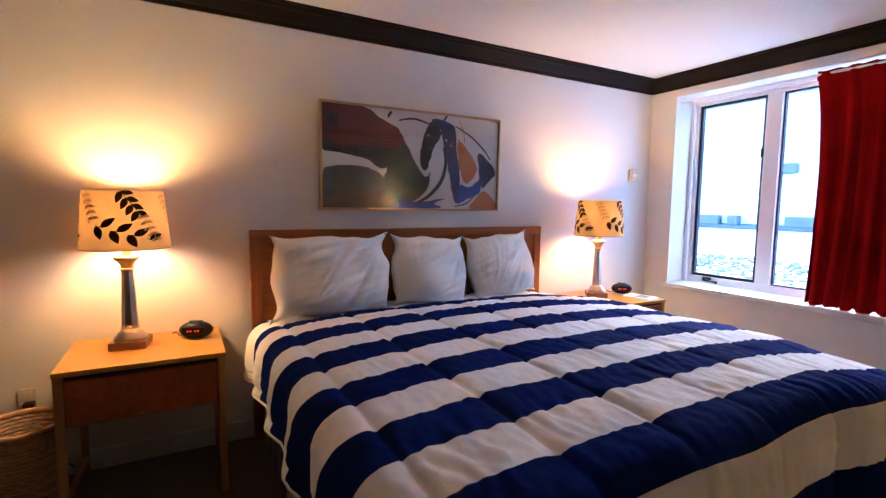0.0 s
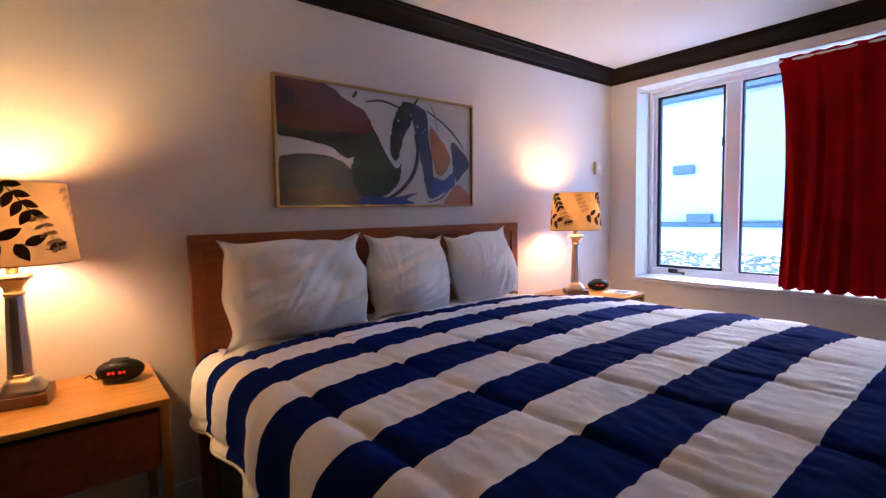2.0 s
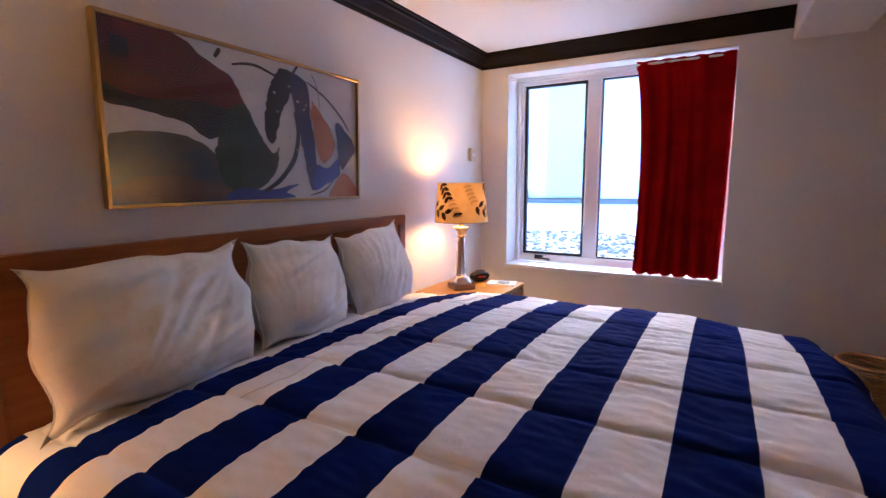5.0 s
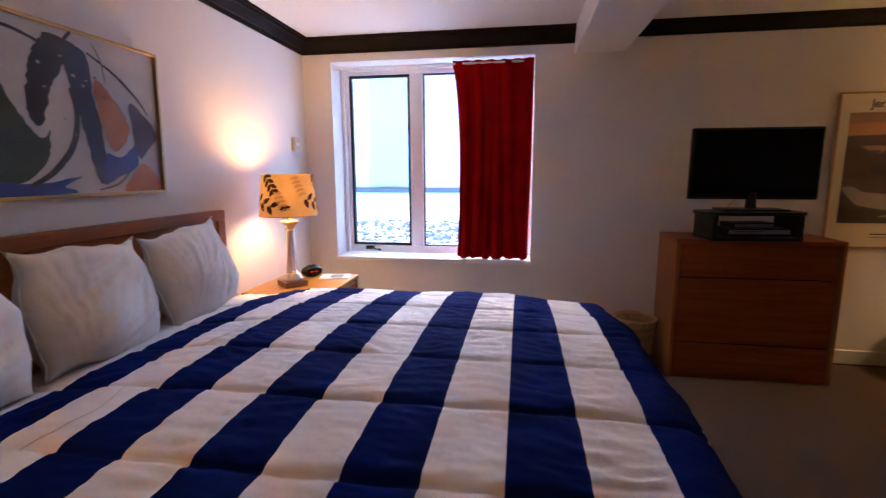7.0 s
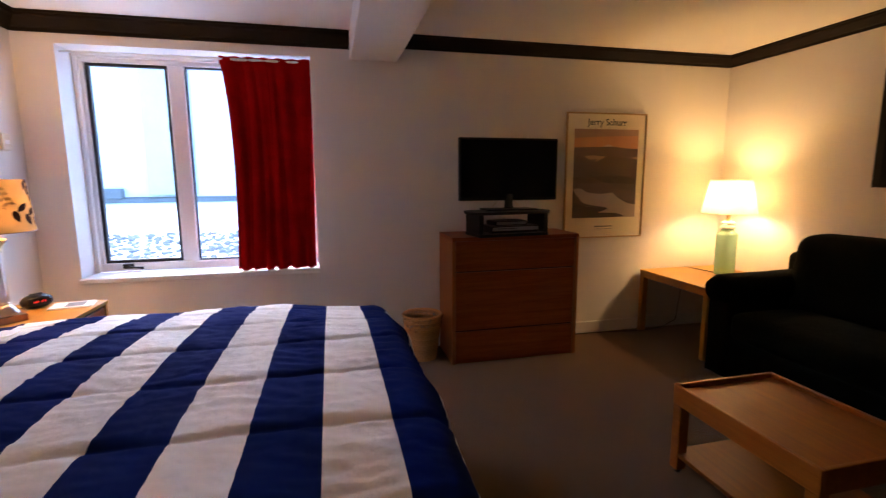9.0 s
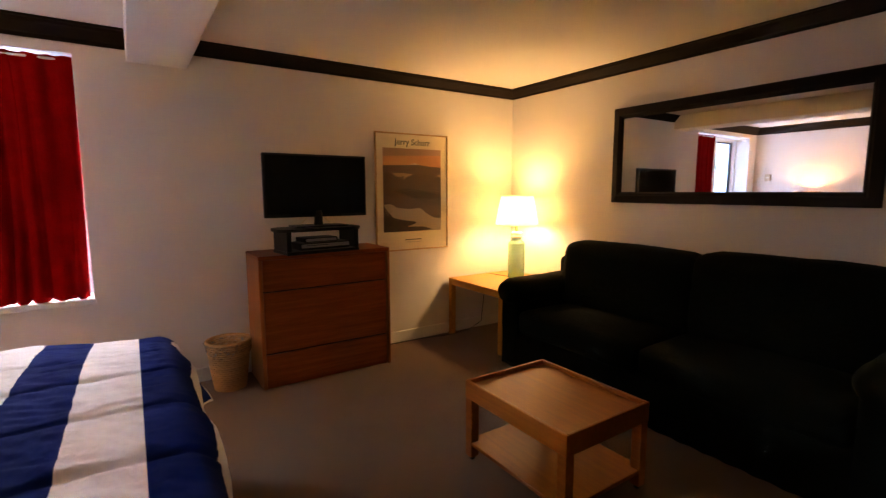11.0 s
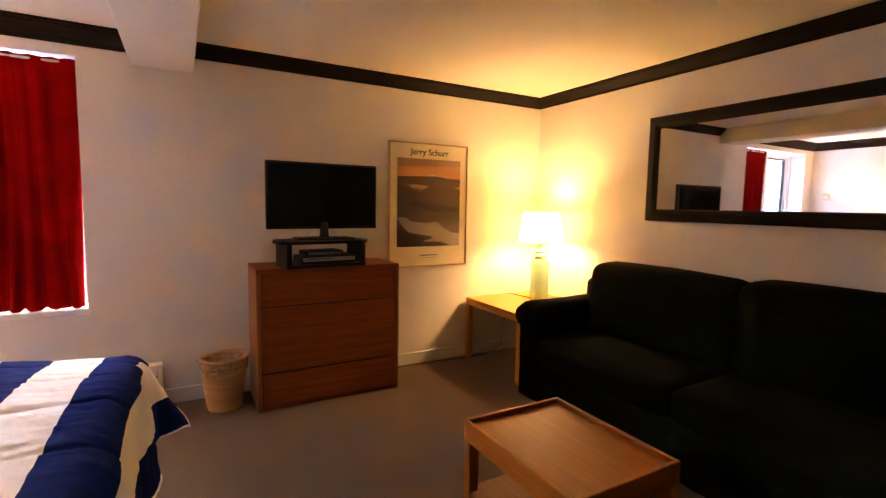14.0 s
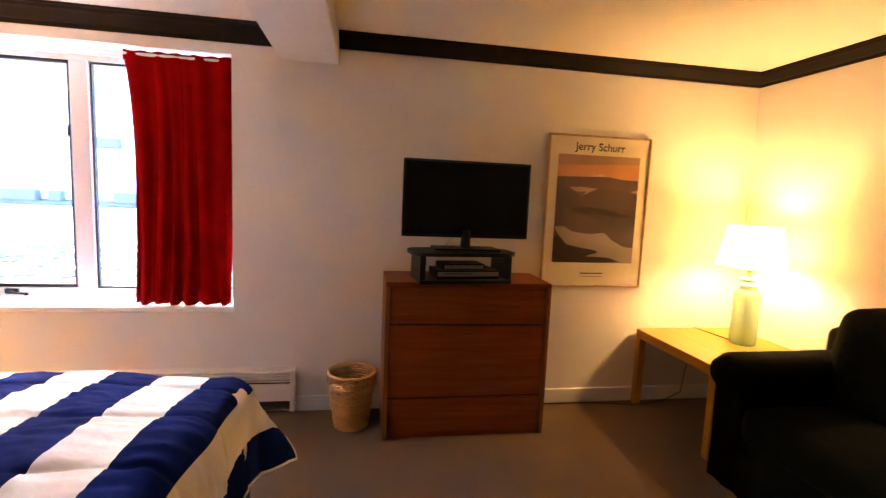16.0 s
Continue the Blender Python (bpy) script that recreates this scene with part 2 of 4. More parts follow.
def box(x0, y0, z0, x1, y1, z1, bevel=0.0, bm=None, seg=1):
    bm = bm or bmesh.new()
    m = Matrix.Translation(((x0 + x1) / 2, (y0 + y1) / 2, (z0 + z1) / 2)) @ Matrix.Diagonal((abs(x1 - x0), abs(y1 - y0), abs(z1 - z0), 1))
    r = bmesh.ops.create_cube(bm, size=1, matrix=m)
    if bevel:
        es = {e for v in r["verts"] for e in v.link_edges}
        bmesh.ops.bevel(bm, geom=list(es), offset=bevel, segments=seg, profile=0.5, affect="EDGES")
    return bm


def lathe(profile, n=32, bm=None, power=2.0, caps=True, centre=(0, 0)):
    """Turns a profile of (radius, height); power over 2 squares the section."""
    bm = bm or bmesh.new()
    rings = []
    for r, z in profile:
        ring = []
        for k in range(n):
            a = 2 * math.pi * (k + 0.5) / n
            c, s = math.cos(a), math.sin(a)
            q = (abs(c) ** power + abs(s) ** power) ** (-1 / power)
            ring.append(bm.verts.new((centre[0] + r * q * c, centre[1] + r * q * s, z)))
        rings.append(ring)
    for a, b in zip(rings, rings[1:]):
        for k in range(n):
            bm.faces.new((a[k], a[(k + 1) % n], b[(k + 1) % n], b[k]))
    if caps:
        bm.faces.new(list(reversed(rings[0])))
        bm.faces.new(rings[-1])
    return bm


def tube(points, radius, n=8, bm=None, closed=False):
    """A round bar along points."""
    bm = bm or bmesh.new()
    pts = [Vector(p) for p in points]
    rings = []
    last = len(pts) - 1
    for i, p in enumerate(pts):
        if closed:
            d = pts[(i + 1) % len(pts)] - pts[i - 1]
        else:
            d = pts[min(i + 1, last)] - pts[max(i - 1, 0)]
        q = d.normalized().to_track_quat("Z", "Y")
        rings.append([bm.verts.new(p + q @ Vector((radius * math.cos(2 * math.pi * k / n), radius * math.sin(2 * math.pi * k / n), 0))) for k in range(n)])
    for i in range(len(pts) if closed else last):
        a, b = rings[i], rings[(i + 1) % len(pts)]
        for k in range(n):
            bm.faces.new((a[k], a[(k + 1) % n], b[(k + 1) % n], b[k]))
    if not closed:
        bm.faces.new(list(reversed(rings[0])))
        bm.faces.new(rings[-1])
    return bm


def sheet(nu, nv, f, bm=None, mats=None):
    """A grid surface of f(u, v), u and v from 0 to 1."""
    bm = bm or bmesh.new()
    g = [[bm.verts.new(f(i / nu, j / nv)) for j in range(nv + 1)] for i in range(nu + 1)]
    for i in range(nu):
        for j in range(nv):
            fc = bm.faces.new((g[i][j], g[i + 1][j], g[i + 1][j + 1], g[i][j + 1]))
            if mats:
                fc.material_index = mats((i + 0.5) / nu, (j + 0.5) / nv)
    return bm


def frame_bars(w, h, bar, depth, mat, parent, name="frame_bar", bevel=0.003, mat_up=None):
    """Four bars round an opening of w by h, in the local x-z plane, mitre-butted, y from 0 to depth."""
    part(name, box(-w / 2, 0, h / 2 - bar, w / 2, depth, h / 2, bevel), mat, parent)
    part(name, box(-w / 2, 0, -h / 2, w / 2, depth, -h / 2 + bar, bevel), mat, parent)
    part(name, box(-w / 2, 0, -h / 2 + bar, -w / 2 + bar, depth, h / 2 - bar, bevel), mat_up or mat, parent)
    part(name, box(w / 2 - bar, 0, -h / 2 + bar, w / 2, depth, h / 2 - bar, bevel), mat_up or mat, parent)


# ---- the room ----
XW, XE, YS, YN, ZC = -4.2, 3.30, -0.27, 5.15, 2.415
WY0, WY1, WZ0, WZ1 = 3.338, 4.916, 0.702, 2.242
T = 0.30
structure("floor", box(XW - T, YS - T, -0.12, XE + T, YN + T, 0.0), M_CARPET, "taupe brown cut-pile carpet over the whole floor", "carpet")
structure("ceiling", box(XW - T, YS - T, ZC, XE + T, YN + T, ZC + 0.2), M_CEIL, "plain off-white painted ceiling", "ceiling")
structure("wall_north", box(XW - T, YN, 0, XE, YN + T, ZC), M_WALL, "off-white painted wall behind the bed", "wall")
structure("wall_south", box(XW - T, YS - T, 0, XE, YS, ZC), M_WALL, "off-white painted wall behind the sofa", "wall")
# west wall is out of view; its distance is chosen to weaken bounced light
structure("wall_west", box(XW - T, YS, 0, XW, YN, ZC), M_WALL, "unseen wall closing the room, set far off for less bounce", "wall")
east = box(XE, YS - T, 0, XE + T, WY0, ZC)
box(XE, WY1, 0, XE + T, YN + T, ZC, bm=east)
box(XE, WY0, 0, XE + T, WY1, WZ0 - 0.035, bm=east)
box(XE, WY0, WZ1, XE + T, WY1, ZC, bm=east)
structure("wall_east", east, M_WALL, "off-white painted wall with the window opening", "wall")
BY0, BY1, BZ = 2.71, 3.06, 2.23
structure("beam", box(XW, BY0, BZ, XE, BY1, ZC, 0.006), M_CEIL, "off-white boxed beam across the ceiling", "beam")


def crown_run(name, a, b, inward, drop=0.113):
    """Dark crown moulding from a to b along the top of a wall; inward is the way into the room."""
    k = drop / 0.110
    prof = [(d, ZC - q * k) for d, q in ((0, 0.110), (0.012, 0.110), (0.016, 0.090), (0.026, 0.083), (0.055, 0.040), (0.066, 0.030), (0.070, 0.017), (0.080, 0.013), (0.080, 0.0), (0, 0.0))]
    bm = bmesh.new()
    ends = []
    for p, cut in (a, b):
        along = (Vector(b[0]) - Vector(a[0])).normalized()
        ends.append([bm.verts.new((p[0] + inward[0] * d + along.x * cut * d, p[1] + inward[1] * d + along.y * cut * d, z)) for d, z in prof])
    n = len(prof)
    for k in range(n):
        bm.faces.new((ends[0][k], ends[0][(k + 1) % n], ends[1][(k + 1) % n], ends[1][k]))
    bm.faces.new(list(reversed(ends[0])))
    bm.faces.new(ends[1])
    bmesh.ops.recalc_face_normals(bm, faces=bm.faces[:])
    structure(name, bm, M_CROWN, "near-black brown crown moulding under the ceiling", "crown moulding")


crown_run("trim_north", ((XW, YN), 1), ((XE, YN), -1), (0, -1))
crown_run("trim_east_bed", ((XE, YN), 1), ((XE, BY1), 0), (-1, 0))
crown_run("trim_east_sofa", ((XE, BY0), 0), ((XE, YS), -1), (-1, 0), 0.088)
crown_run("trim_south", ((XE, YS), 1), ((XW, YS), -1), (0, 1), 0.088)
crown_run("trim_west_sofa", ((XW, YS), 1), ((XW, BY0), 0), (1, 0), 0.088)
crown_run("trim_west_bed", ((XW, BY1), 0), ((XW, YN), -1), (1, 0))
structure("baseboard_east", box(XE - 0.014, YS, 0, XE, 2.94, 0.105, 0.004), M_TRIMW, "white painted baseboard", "baseboard")
structure("baseboard_south", box(XW, YS, 0, XE - 0.014, YS + 0.014, 0.105, 0.004), M_TRIMW, "white painted baseboard", "baseboard")
structure("baseboard_north", box(XW, YN - 0.014, 0, XE, YN, 0.105, 0.004), M_TRIMW, "white painted baseboard", "baseboard")
structure("baseboard_west", box(XW, YS + 0.014, 0, XW + 0.014, YN - 0.014, 0.105, 0.004), M_TRIMW, "white painted baseboard", "baseboard")

# window: reveal lining, frame, casement, fixed light, sill
win = thing("window_1", pose(XE, 0, 0), "white vinyl window with a crank-operated casement and a fixed pane", "window", "", "structure")
FX0, FX1 = 0.232, 0.294
part("head_jamb", box(FX0, WY0, WZ1 - 0.060, FX1, WY1, WZ1, 0.004), M_VINYL, win)
part("bottom_rail", box(FX0, WY0, WZ0, FX1, WY1, WZ0 + 0.06, 0.004), M_VINYL, win)
part("side_jamb", box(FX0, WY1 - 0.055, WZ0 + 0.06, FX1, WY1, WZ1 - 0.060, 0.004), M_VINYL, win)
part("side_jamb", box(FX0, WY0, WZ0 + 0.06, FX1, WY0 + 0.055, WZ1 - 0.060, 0.004), M_VINYL, win)
part("mullion", box(FX0 - 0.006, 4.230, WZ0 + 0.06, FX1, 4.336, WZ1 - 0.060, 0.004), M_VINYL, win)
part("window_sill", box(-0.022, WY0 - 0.012, WZ0 - 0.035, FX0, WY1 + 0.012, WZ0, 0.006), M_TRIMW, win, "white painted window sill")
part("stop_bead", box(FX0 - 0.03, WY0 + 0.002, WZ1 - 0.03, FX0, WY1 - 0.002, WZ1 - 0.002, 0.004), M_VINYL, win)
part("stop_bead", box(FX0 - 0.03, WY1 - 0.03, WZ0 + 0.002, FX0, WY1 - 0.002, WZ1 - 0.03, 0.004), M_VINYL, win)


def glazed(y0, y1, z0, z1, bar):
    s = new("sash")
    s.parent = win
    for nm, b in (("rail", (y0, z1 - bar, y1, z1)), ("rail", (y0, z0, y1, z0 + bar)), ("stile", (y0, z0 + bar, y0 + bar, z1 - bar)), ("stile", (y1 - bar, z0 + bar, y1, z1 - bar))):
        part(nm, box(FX0 + 0.012, b[0], b[1], FX1 - 0.012, b[2], b[3], 0.003), M_GASKET, s)
    pane = part("pane", box(FX0 + 0.031, y0 + bar * 0.6, z0 + bar * 0.6, FX0 + 0.035, y1 - bar * 0.6, z1 - bar * 0.6), M_GLASS, s)
    pane.visible_shadow = False


glazed(4.338, 4.858, WZ0 + 0.063, WZ1 - 0.058, 0.022)
glazed(WY0 + 0.057, 4.228, WZ0 + 0.062, WZ1 - 0.062, 0.010)
crank = part("crank", tube(((0.235, 4.70, WZ0 + 0.045), (0.207, 4.70, WZ0 + 0.045), (0.195, 4.68, WZ0 + 0.035), (0.193, 4.61, WZ0 + 0.03)), 0.007), M_BLACK, win, "black crank handle")
part("crank_knob", lathe(((0.004, 0), (0.011, 0.003), (0.012, 0.014), (0.006, 0.02)), 12, centre=(0.193, 4.61)), M_BLACK, crank).location.z = WZ0 + 0.018
part("crank_base", box(0.212, 4.67, WZ0 + 0.022, 0.232, 4.745, WZ0 + 0.058, 0.006), M_BLACK, win)
part("sash_lock", box(0.219, 4.340, 1.72, 0.233, 4.356, 1.79, 0.004), M_BLACK, win)
part("curtain_rod", tube(((0.06, WY0, WZ1 - 0.035), (0.06, WY1, WZ1 - 0.035)), 0.009), M_VINYL, win, "white spring curtain rod")

# outside
structure("ground", box(XE + T, -60, 0.25, 90, 70, 0.5), M_SNOW, "snow-covered ground outside the window", "snow")
fac = thing("building", pose(20, 0, 0.5), "building across the snowy yard, tinted blue for bluer window light", "building")
part("wall", box(0, -22, 0, 6, 40, 5.2), M_FACADE, fac)
part("base_strip", box(-0.06, -22, 0, -0.004, 40, 0.22), M_SLATE, fac)
for y in (-4.0, 8.25, 19.0):
    part("panel", box(-0.25, y, 0.30, -0.004, y + 1.65, 5.0), M_FACADE2, fac)
part("ledge", box(-0.32, -22, 0.02, -0.27, 40, 0.16, 0.01), M_SLATE, fac, "dark ledge along the foot of the wall")
for y, w in ((10.8, 0.95), (13.5, 0.4), (14.3, 1.15), (17.6, 1.15)):
    part("vent", box(-0.42, y, 0.16, -0.06, y + w, 0.55, 0.03), M_SLATE, fac, "grey vent box")
# plain grey box on the facade, not a lamp
part("wall_box", box(-0.30, 11.55, 2.18, -0.004, 12.40, 2.56, 0.05), M_SLATE, fac, "grey box fixed on the wall")
part("roof", box(-0.5, -22.5, 5.2, 6.5, 40.5, 5.5), M_SLATE, fac)
rs = random.Random(4)
stones = bmesh.new()
for _ in range(1700):
    x, y = rs.uniform(5.2, 8.0), rs.uniform(2.5, 10.5)
    r = rs.uniform(0.018, 0.048)
    q = bmesh.ops.create_icosphere(stones, subdivisions=1, radius=r, matrix=Matrix.Translation((x, y, 0.5 + r * 0.25)) @ Matrix.Diagonal((1, rs.uniform(0.7, 1.3), 0.6, 1)))
    for v in q["verts"]:
        v.co += Vector((rs.uniform(-1, 1), rs.uniform(-1, 1), rs.uniform(-1, 1))) * r * 0.18
tagged(part("stones", stones, M_STONE), "grey stones poking through the snow", "stones", "", "stuff")

# ---- bed ----
BX0, BX1, BYF, BZT = 0.06, 2.06, 2.95, 0.70
bed = thing("bed", pose(0, 0, 0), "king bed with a reddish wooden headboard and dark skirt", "bed")
part("mattress", box(BX0, BYF, 0.40, BX1, 5.04, BZT, 0.05, seg=3), M_WHITE, bed, "white mattress", True)
part("box_spring", box(BX0 + 0.02, BYF + 0.02, 0.13, BX1 - 0.02, 5.04, 0.398, 0.02, seg=2), M_SKIRT, bed, "dark fabric box spring")
part("bed_skirt", sheet(160, 6, lambda u, v: (
    (BX0 - 0.0 + 0.006 * math.sin(u * 190) * (1 - v) if u < 0.37 else (BX0 + (u - 0.37) / 0.26 * 2.0 if u < 0.63 else BX1 - 0.006 * math.sin(u * 190) * (1 - v))),
    (5.03 - u / 0.37 * 2.01 if u < 0.37 else (BYF + 0.006 * math.sin(u * 190) * (1 - v) if u < 0.63 else BYF + (u - 0.63) / 0.37 * 2.01)),
    0.012 + 0.385 * v)), M_SKIRT, bed, "gathered dark bed skirt", True)
hbd = new("headboard")
hbd.parent = bed
HX0, HX1, HZ1 = 0.008, 2.022, 1.186
part("top_rail", box(HX0, 5.058, HZ1 - 0.055, HX1, 5.108, HZ1, 0.005, seg=2), M_CHERRY_X, hbd)
part("stile", box(HX0, 5.060, 0.0, HX0 + 0.060, 5.106, HZ1 - 0.055, 0.004), M_CHERRY_Z, hbd)
part("stile", box(HX1 - 0.060, 5.060, 0.0, HX1, 5.106, HZ1 - 0.055, 0.004), M_CHERRY_Z, hbd)
part("panel", box(HX0 + 0.06, 5.076, 0.45, HX1 - 0.06, 5.100, HZ1 - 0.055), M_CHERRY_X, hbd, "recessed wood panel")
part("bottom_rail", box(HX0 + 0.06, 5.062, 0.40, HX1 - 0.06, 5.104, 0.46, 0.003), M_CHERRY_X, hbd)

STRIPE, FIRST = 0.1655, 4.765
R_EDGE = 0.095
SEAMS = tuple(0.115 + 0.3075 * k for k in range(-1, 9))


def over_edge(d, flare):
    """How far out and down cloth lies that reaches d past the start of a rounded edge."""
    q = R_EDGE * math.pi / 2
    if d < q:
        a = d / R_EDGE
        return R_EDGE * math.sin(a), R_EDGE * (1 - math.cos(a))
    c = 1 / math.sqrt(1 + flare * flare)
    return R_EDGE + flare * c * (d - q), R_EDGE + c * (d - q)


def quilt(x, y):
    """The comforter's place for the point (x, y) of the flat cloth."""
    xl, xr, yf = BX0 + 0.02, BX1 + 0.015, BYF + 0.095
    w = noise.noise((x * 2.2, y * 2.2, 0.3)) * 0.009 + noise.noise((x * 7, y * 5, 1.7)) * 0.0035
    near = min(abs(x - s) for s in SEAMS)
    puff = 0.015 * (1 - math.exp(-near / 0.013)) * (1 + 0.25 * noise.noise((x * 3.1, y * 6.0, 6.6)))
    fine = (0.005 + 0.007 * max(0.0, noise.noise((x * 1.7, y * 2.6, 4.4)))) * noise.noise((x * 26 + 4 * noise.noise((x * 3, y * 3, 5)), y * 9, 2.2)) + 0.0035 * noise.noise((x * 40, y * 30, 8.1))
    ex = xl - x if x < xl else max(0.0, x - xr)
    sx = -1 if x < xl else 1
    ey = max(0.0, yf - y)
    top = 0.789 - (0.060 if x > 1.06 else 0.042) * min(1.0, abs(x - 1.06) ** 3)
    head = max(0.0, (y - 4.3) / 0.5)
    top -= 0.045 * min(1.2, head * head)
    droop = min(1.0, max(0.0, (x - 1.35) / 0.7)) * min(1.0, max(0.0, (3.55 - y) / 0.5))
    top -= 0.032 * droop * droop * (3 - 2 * droop)
    px, py = min(max(x, xl), xr), max(y, yf)
    d = math.hypot(ex, ey)
    if d == 0:
        return Vector((px, py, top + w + puff + fine))
    nx, ny = sx * ex / d, -ey / d
    corner = 2 * min(ex, ey) / (ex + ey)
    fold = min(1.0, d / 0.2)
    out, down = over_edge(d, 0.07 + 0.62 * corner)
    wave = fold * 0.017 * (1 - corner) * (math.sin(y * 17 + 1.5 * noise.noise((y * 2, 0, 0))) if ex > ey else math.sin(x * 9 + 2 * noise.noise((x * 2, 3, 0))))
    out += wave + (puff + fine + 0.6 * w) * fold * 0.8
    return Vector((px + nx * out, py + ny * out, top - down + (w + puff + fine) * (1 - fold)))


def cloth_rows():
    """Positions along y of the cloth's grid, with lines on the stripes' edges."""
    ys = [4.985, 4.95, 4.91, 4.87, 4.83]
    k = 0
    while FIRST - k * STRIPE > 2.40:
        ys += [FIRST - k * STRIPE - STRIPE * j / 12 for j in range(12)]
        k += 1
    return [y for y in ys if y > 2.61]


bm = bmesh.new()
xs = [-0.225 + 2.60 * i / 300 for i in range(301)]
ys = cloth_rows()
grid = [[bm.verts.new(quilt(x, y)) for y in ys] for x in xs]
for i in range(len(xs) - 1):
    for j in range(len(ys) - 1):
        f = bm.faces.new((grid[i][j + 1], grid[i + 1][j + 1], grid[i + 1][j], grid[i][j]))
        n = math.floor((FIRST - (ys[j] + ys[j + 1]) / 2) / STRIPE)
        f.material_index = 1 if n % 2 == 0 and (n >= 0 or xs[i] < 0.07) else 0
rim = [grid[0][j].co.copy() for j in range(len(ys))] + [grid[i][-1].co.copy() for i in range(1, len(xs))] + [grid[-1][j].co.copy() for j in range(len(ys) - 2, -1, -1)]
quilt_thing = thing("comforter", pose(0, 0, 0), "quilted comforter in wide navy and white stripes on the bed", "comforter")
cov = part("cover", bm, [M_WHITE, M_NAVY], quilt_thing, "", True)
sol = cov.modifiers.new("thick", "SOLIDIFY")
sol.thickness, sol.offset = 0.022, -1
part("piping", tube([p + Vector((0, 0, -0.004)) for p in rim[::2]], 0.006, 6), M_PIPING, quilt_thing, "cream piped hem", True)
for k in (0, 1, 2):
    pts = [quilt(0.42 + 0.615 * k + 0.30 * u, FIRST - 1.45 * STRIPE - 0.045 * math.sin(math.pi * u)) + Vector((0, 0, 0.001)) for u in [j / 14 for j in range(15)]]
    part("quilting_stitch", tube(pts, 0.0016, 5), M_PIPING, quilt_thing)


def pillow(m, w, h, th, seed, label):
    p = thing("pillow", m, label, "pillow", "pillows against the headboard")
    bm = bmesh.new()

    def at(u, v, s):
        a, b = 2 * u - 1, 2 * v - 1
        ab = abs(a) * abs(b)
        ear = 1 - 0.13 * ab ** 1.3 + (0.19 if a * b > 0 else 0.12) * ab ** 9
        x = w / 2 * a * (1 + 0.045 * noise.noise((b * 2.4, seed, 3 + a))) * ear
        z = h / 2 * b * (1 + 0.055 * noise.noise((a * 2.6, seed, 7 + b)) - 0.03 * (1 - a * a) * max(0, b)) * ear
        full = ((1 - a * a) * (1 - b * b)) ** 0.38
        sag = 1 - 0.32 * b * (1 - 0.5 * abs(b))
        y = s * th / 2 * full * sag
        fan = math.atan2(z - h * 0.45, x - w * 0.45)
        rr = math.hypot(z - h * 0.45, x - w * 0.45)
        n1 = noise.noise((x * 4 + seed, z * 5, s)) * 0.034
        n2 = noise.noise((fan * 9 + seed, rr * 2.5, s)) * 0.013 * min(1.0, rr * 3)
        fan2 = math.atan2(z + h * 0.5, x + w * 0.3)
        n3 = noise.noise((fan2 * 11 + seed, 4.0, s)) * 0.008
        n4 = noise.noise((x * 6 + seed, z * 30 - x * 9, s)) * 0.009
        y += s * full * (n1 + n2 + n3 + n4)
        return (x, y, z + h / 2)
    sheet(56, 44, lambda u, v: at(u, v, -1), bm)
    sheet(56, 44, lambda u, v: at(1 - u, v, 1), bm)
    bmesh.ops.remove_doubles(bm, verts=bm.verts[:], dist=0.0008)
    part("cushion", bm, M_PILLOW, p, "", True)
    rimp = [at(u, 0, -1) for u in [k / 40 for k in range(41)]] + [at(1, v, -1) for v in [k / 30 for k in range(1, 31)]] + [at(1 - u, 1, -1) for u in [k / 40 for k in range(1, 41)]] + [at(0, 1 - v, -1) for v in [k / 30 for k in range(1, 30)]]
    part("seam", tube(rimp, 0.0035, 5, closed=True), M_PILLOW, p, "", True)
    return p


pillow(pose(0.412, 4.845, 0.728, -15, 1, 1), 0.655, 0.445, 0.25, 1.0, "large white cotton pillow leaning on the headboard")
pillow(pose(1.015, 4.870, 0.730, -15, 4, 3), 0.505, 0.425, 0.23, 6.0, "white cotton pillow leaning on the headboard")
pillow(pose(1.585, 4.880, 0.730, -14, -4, 4), 0.525, 0.425, 0.22, 11.0, "white cotton pillow leaning on the headboard")


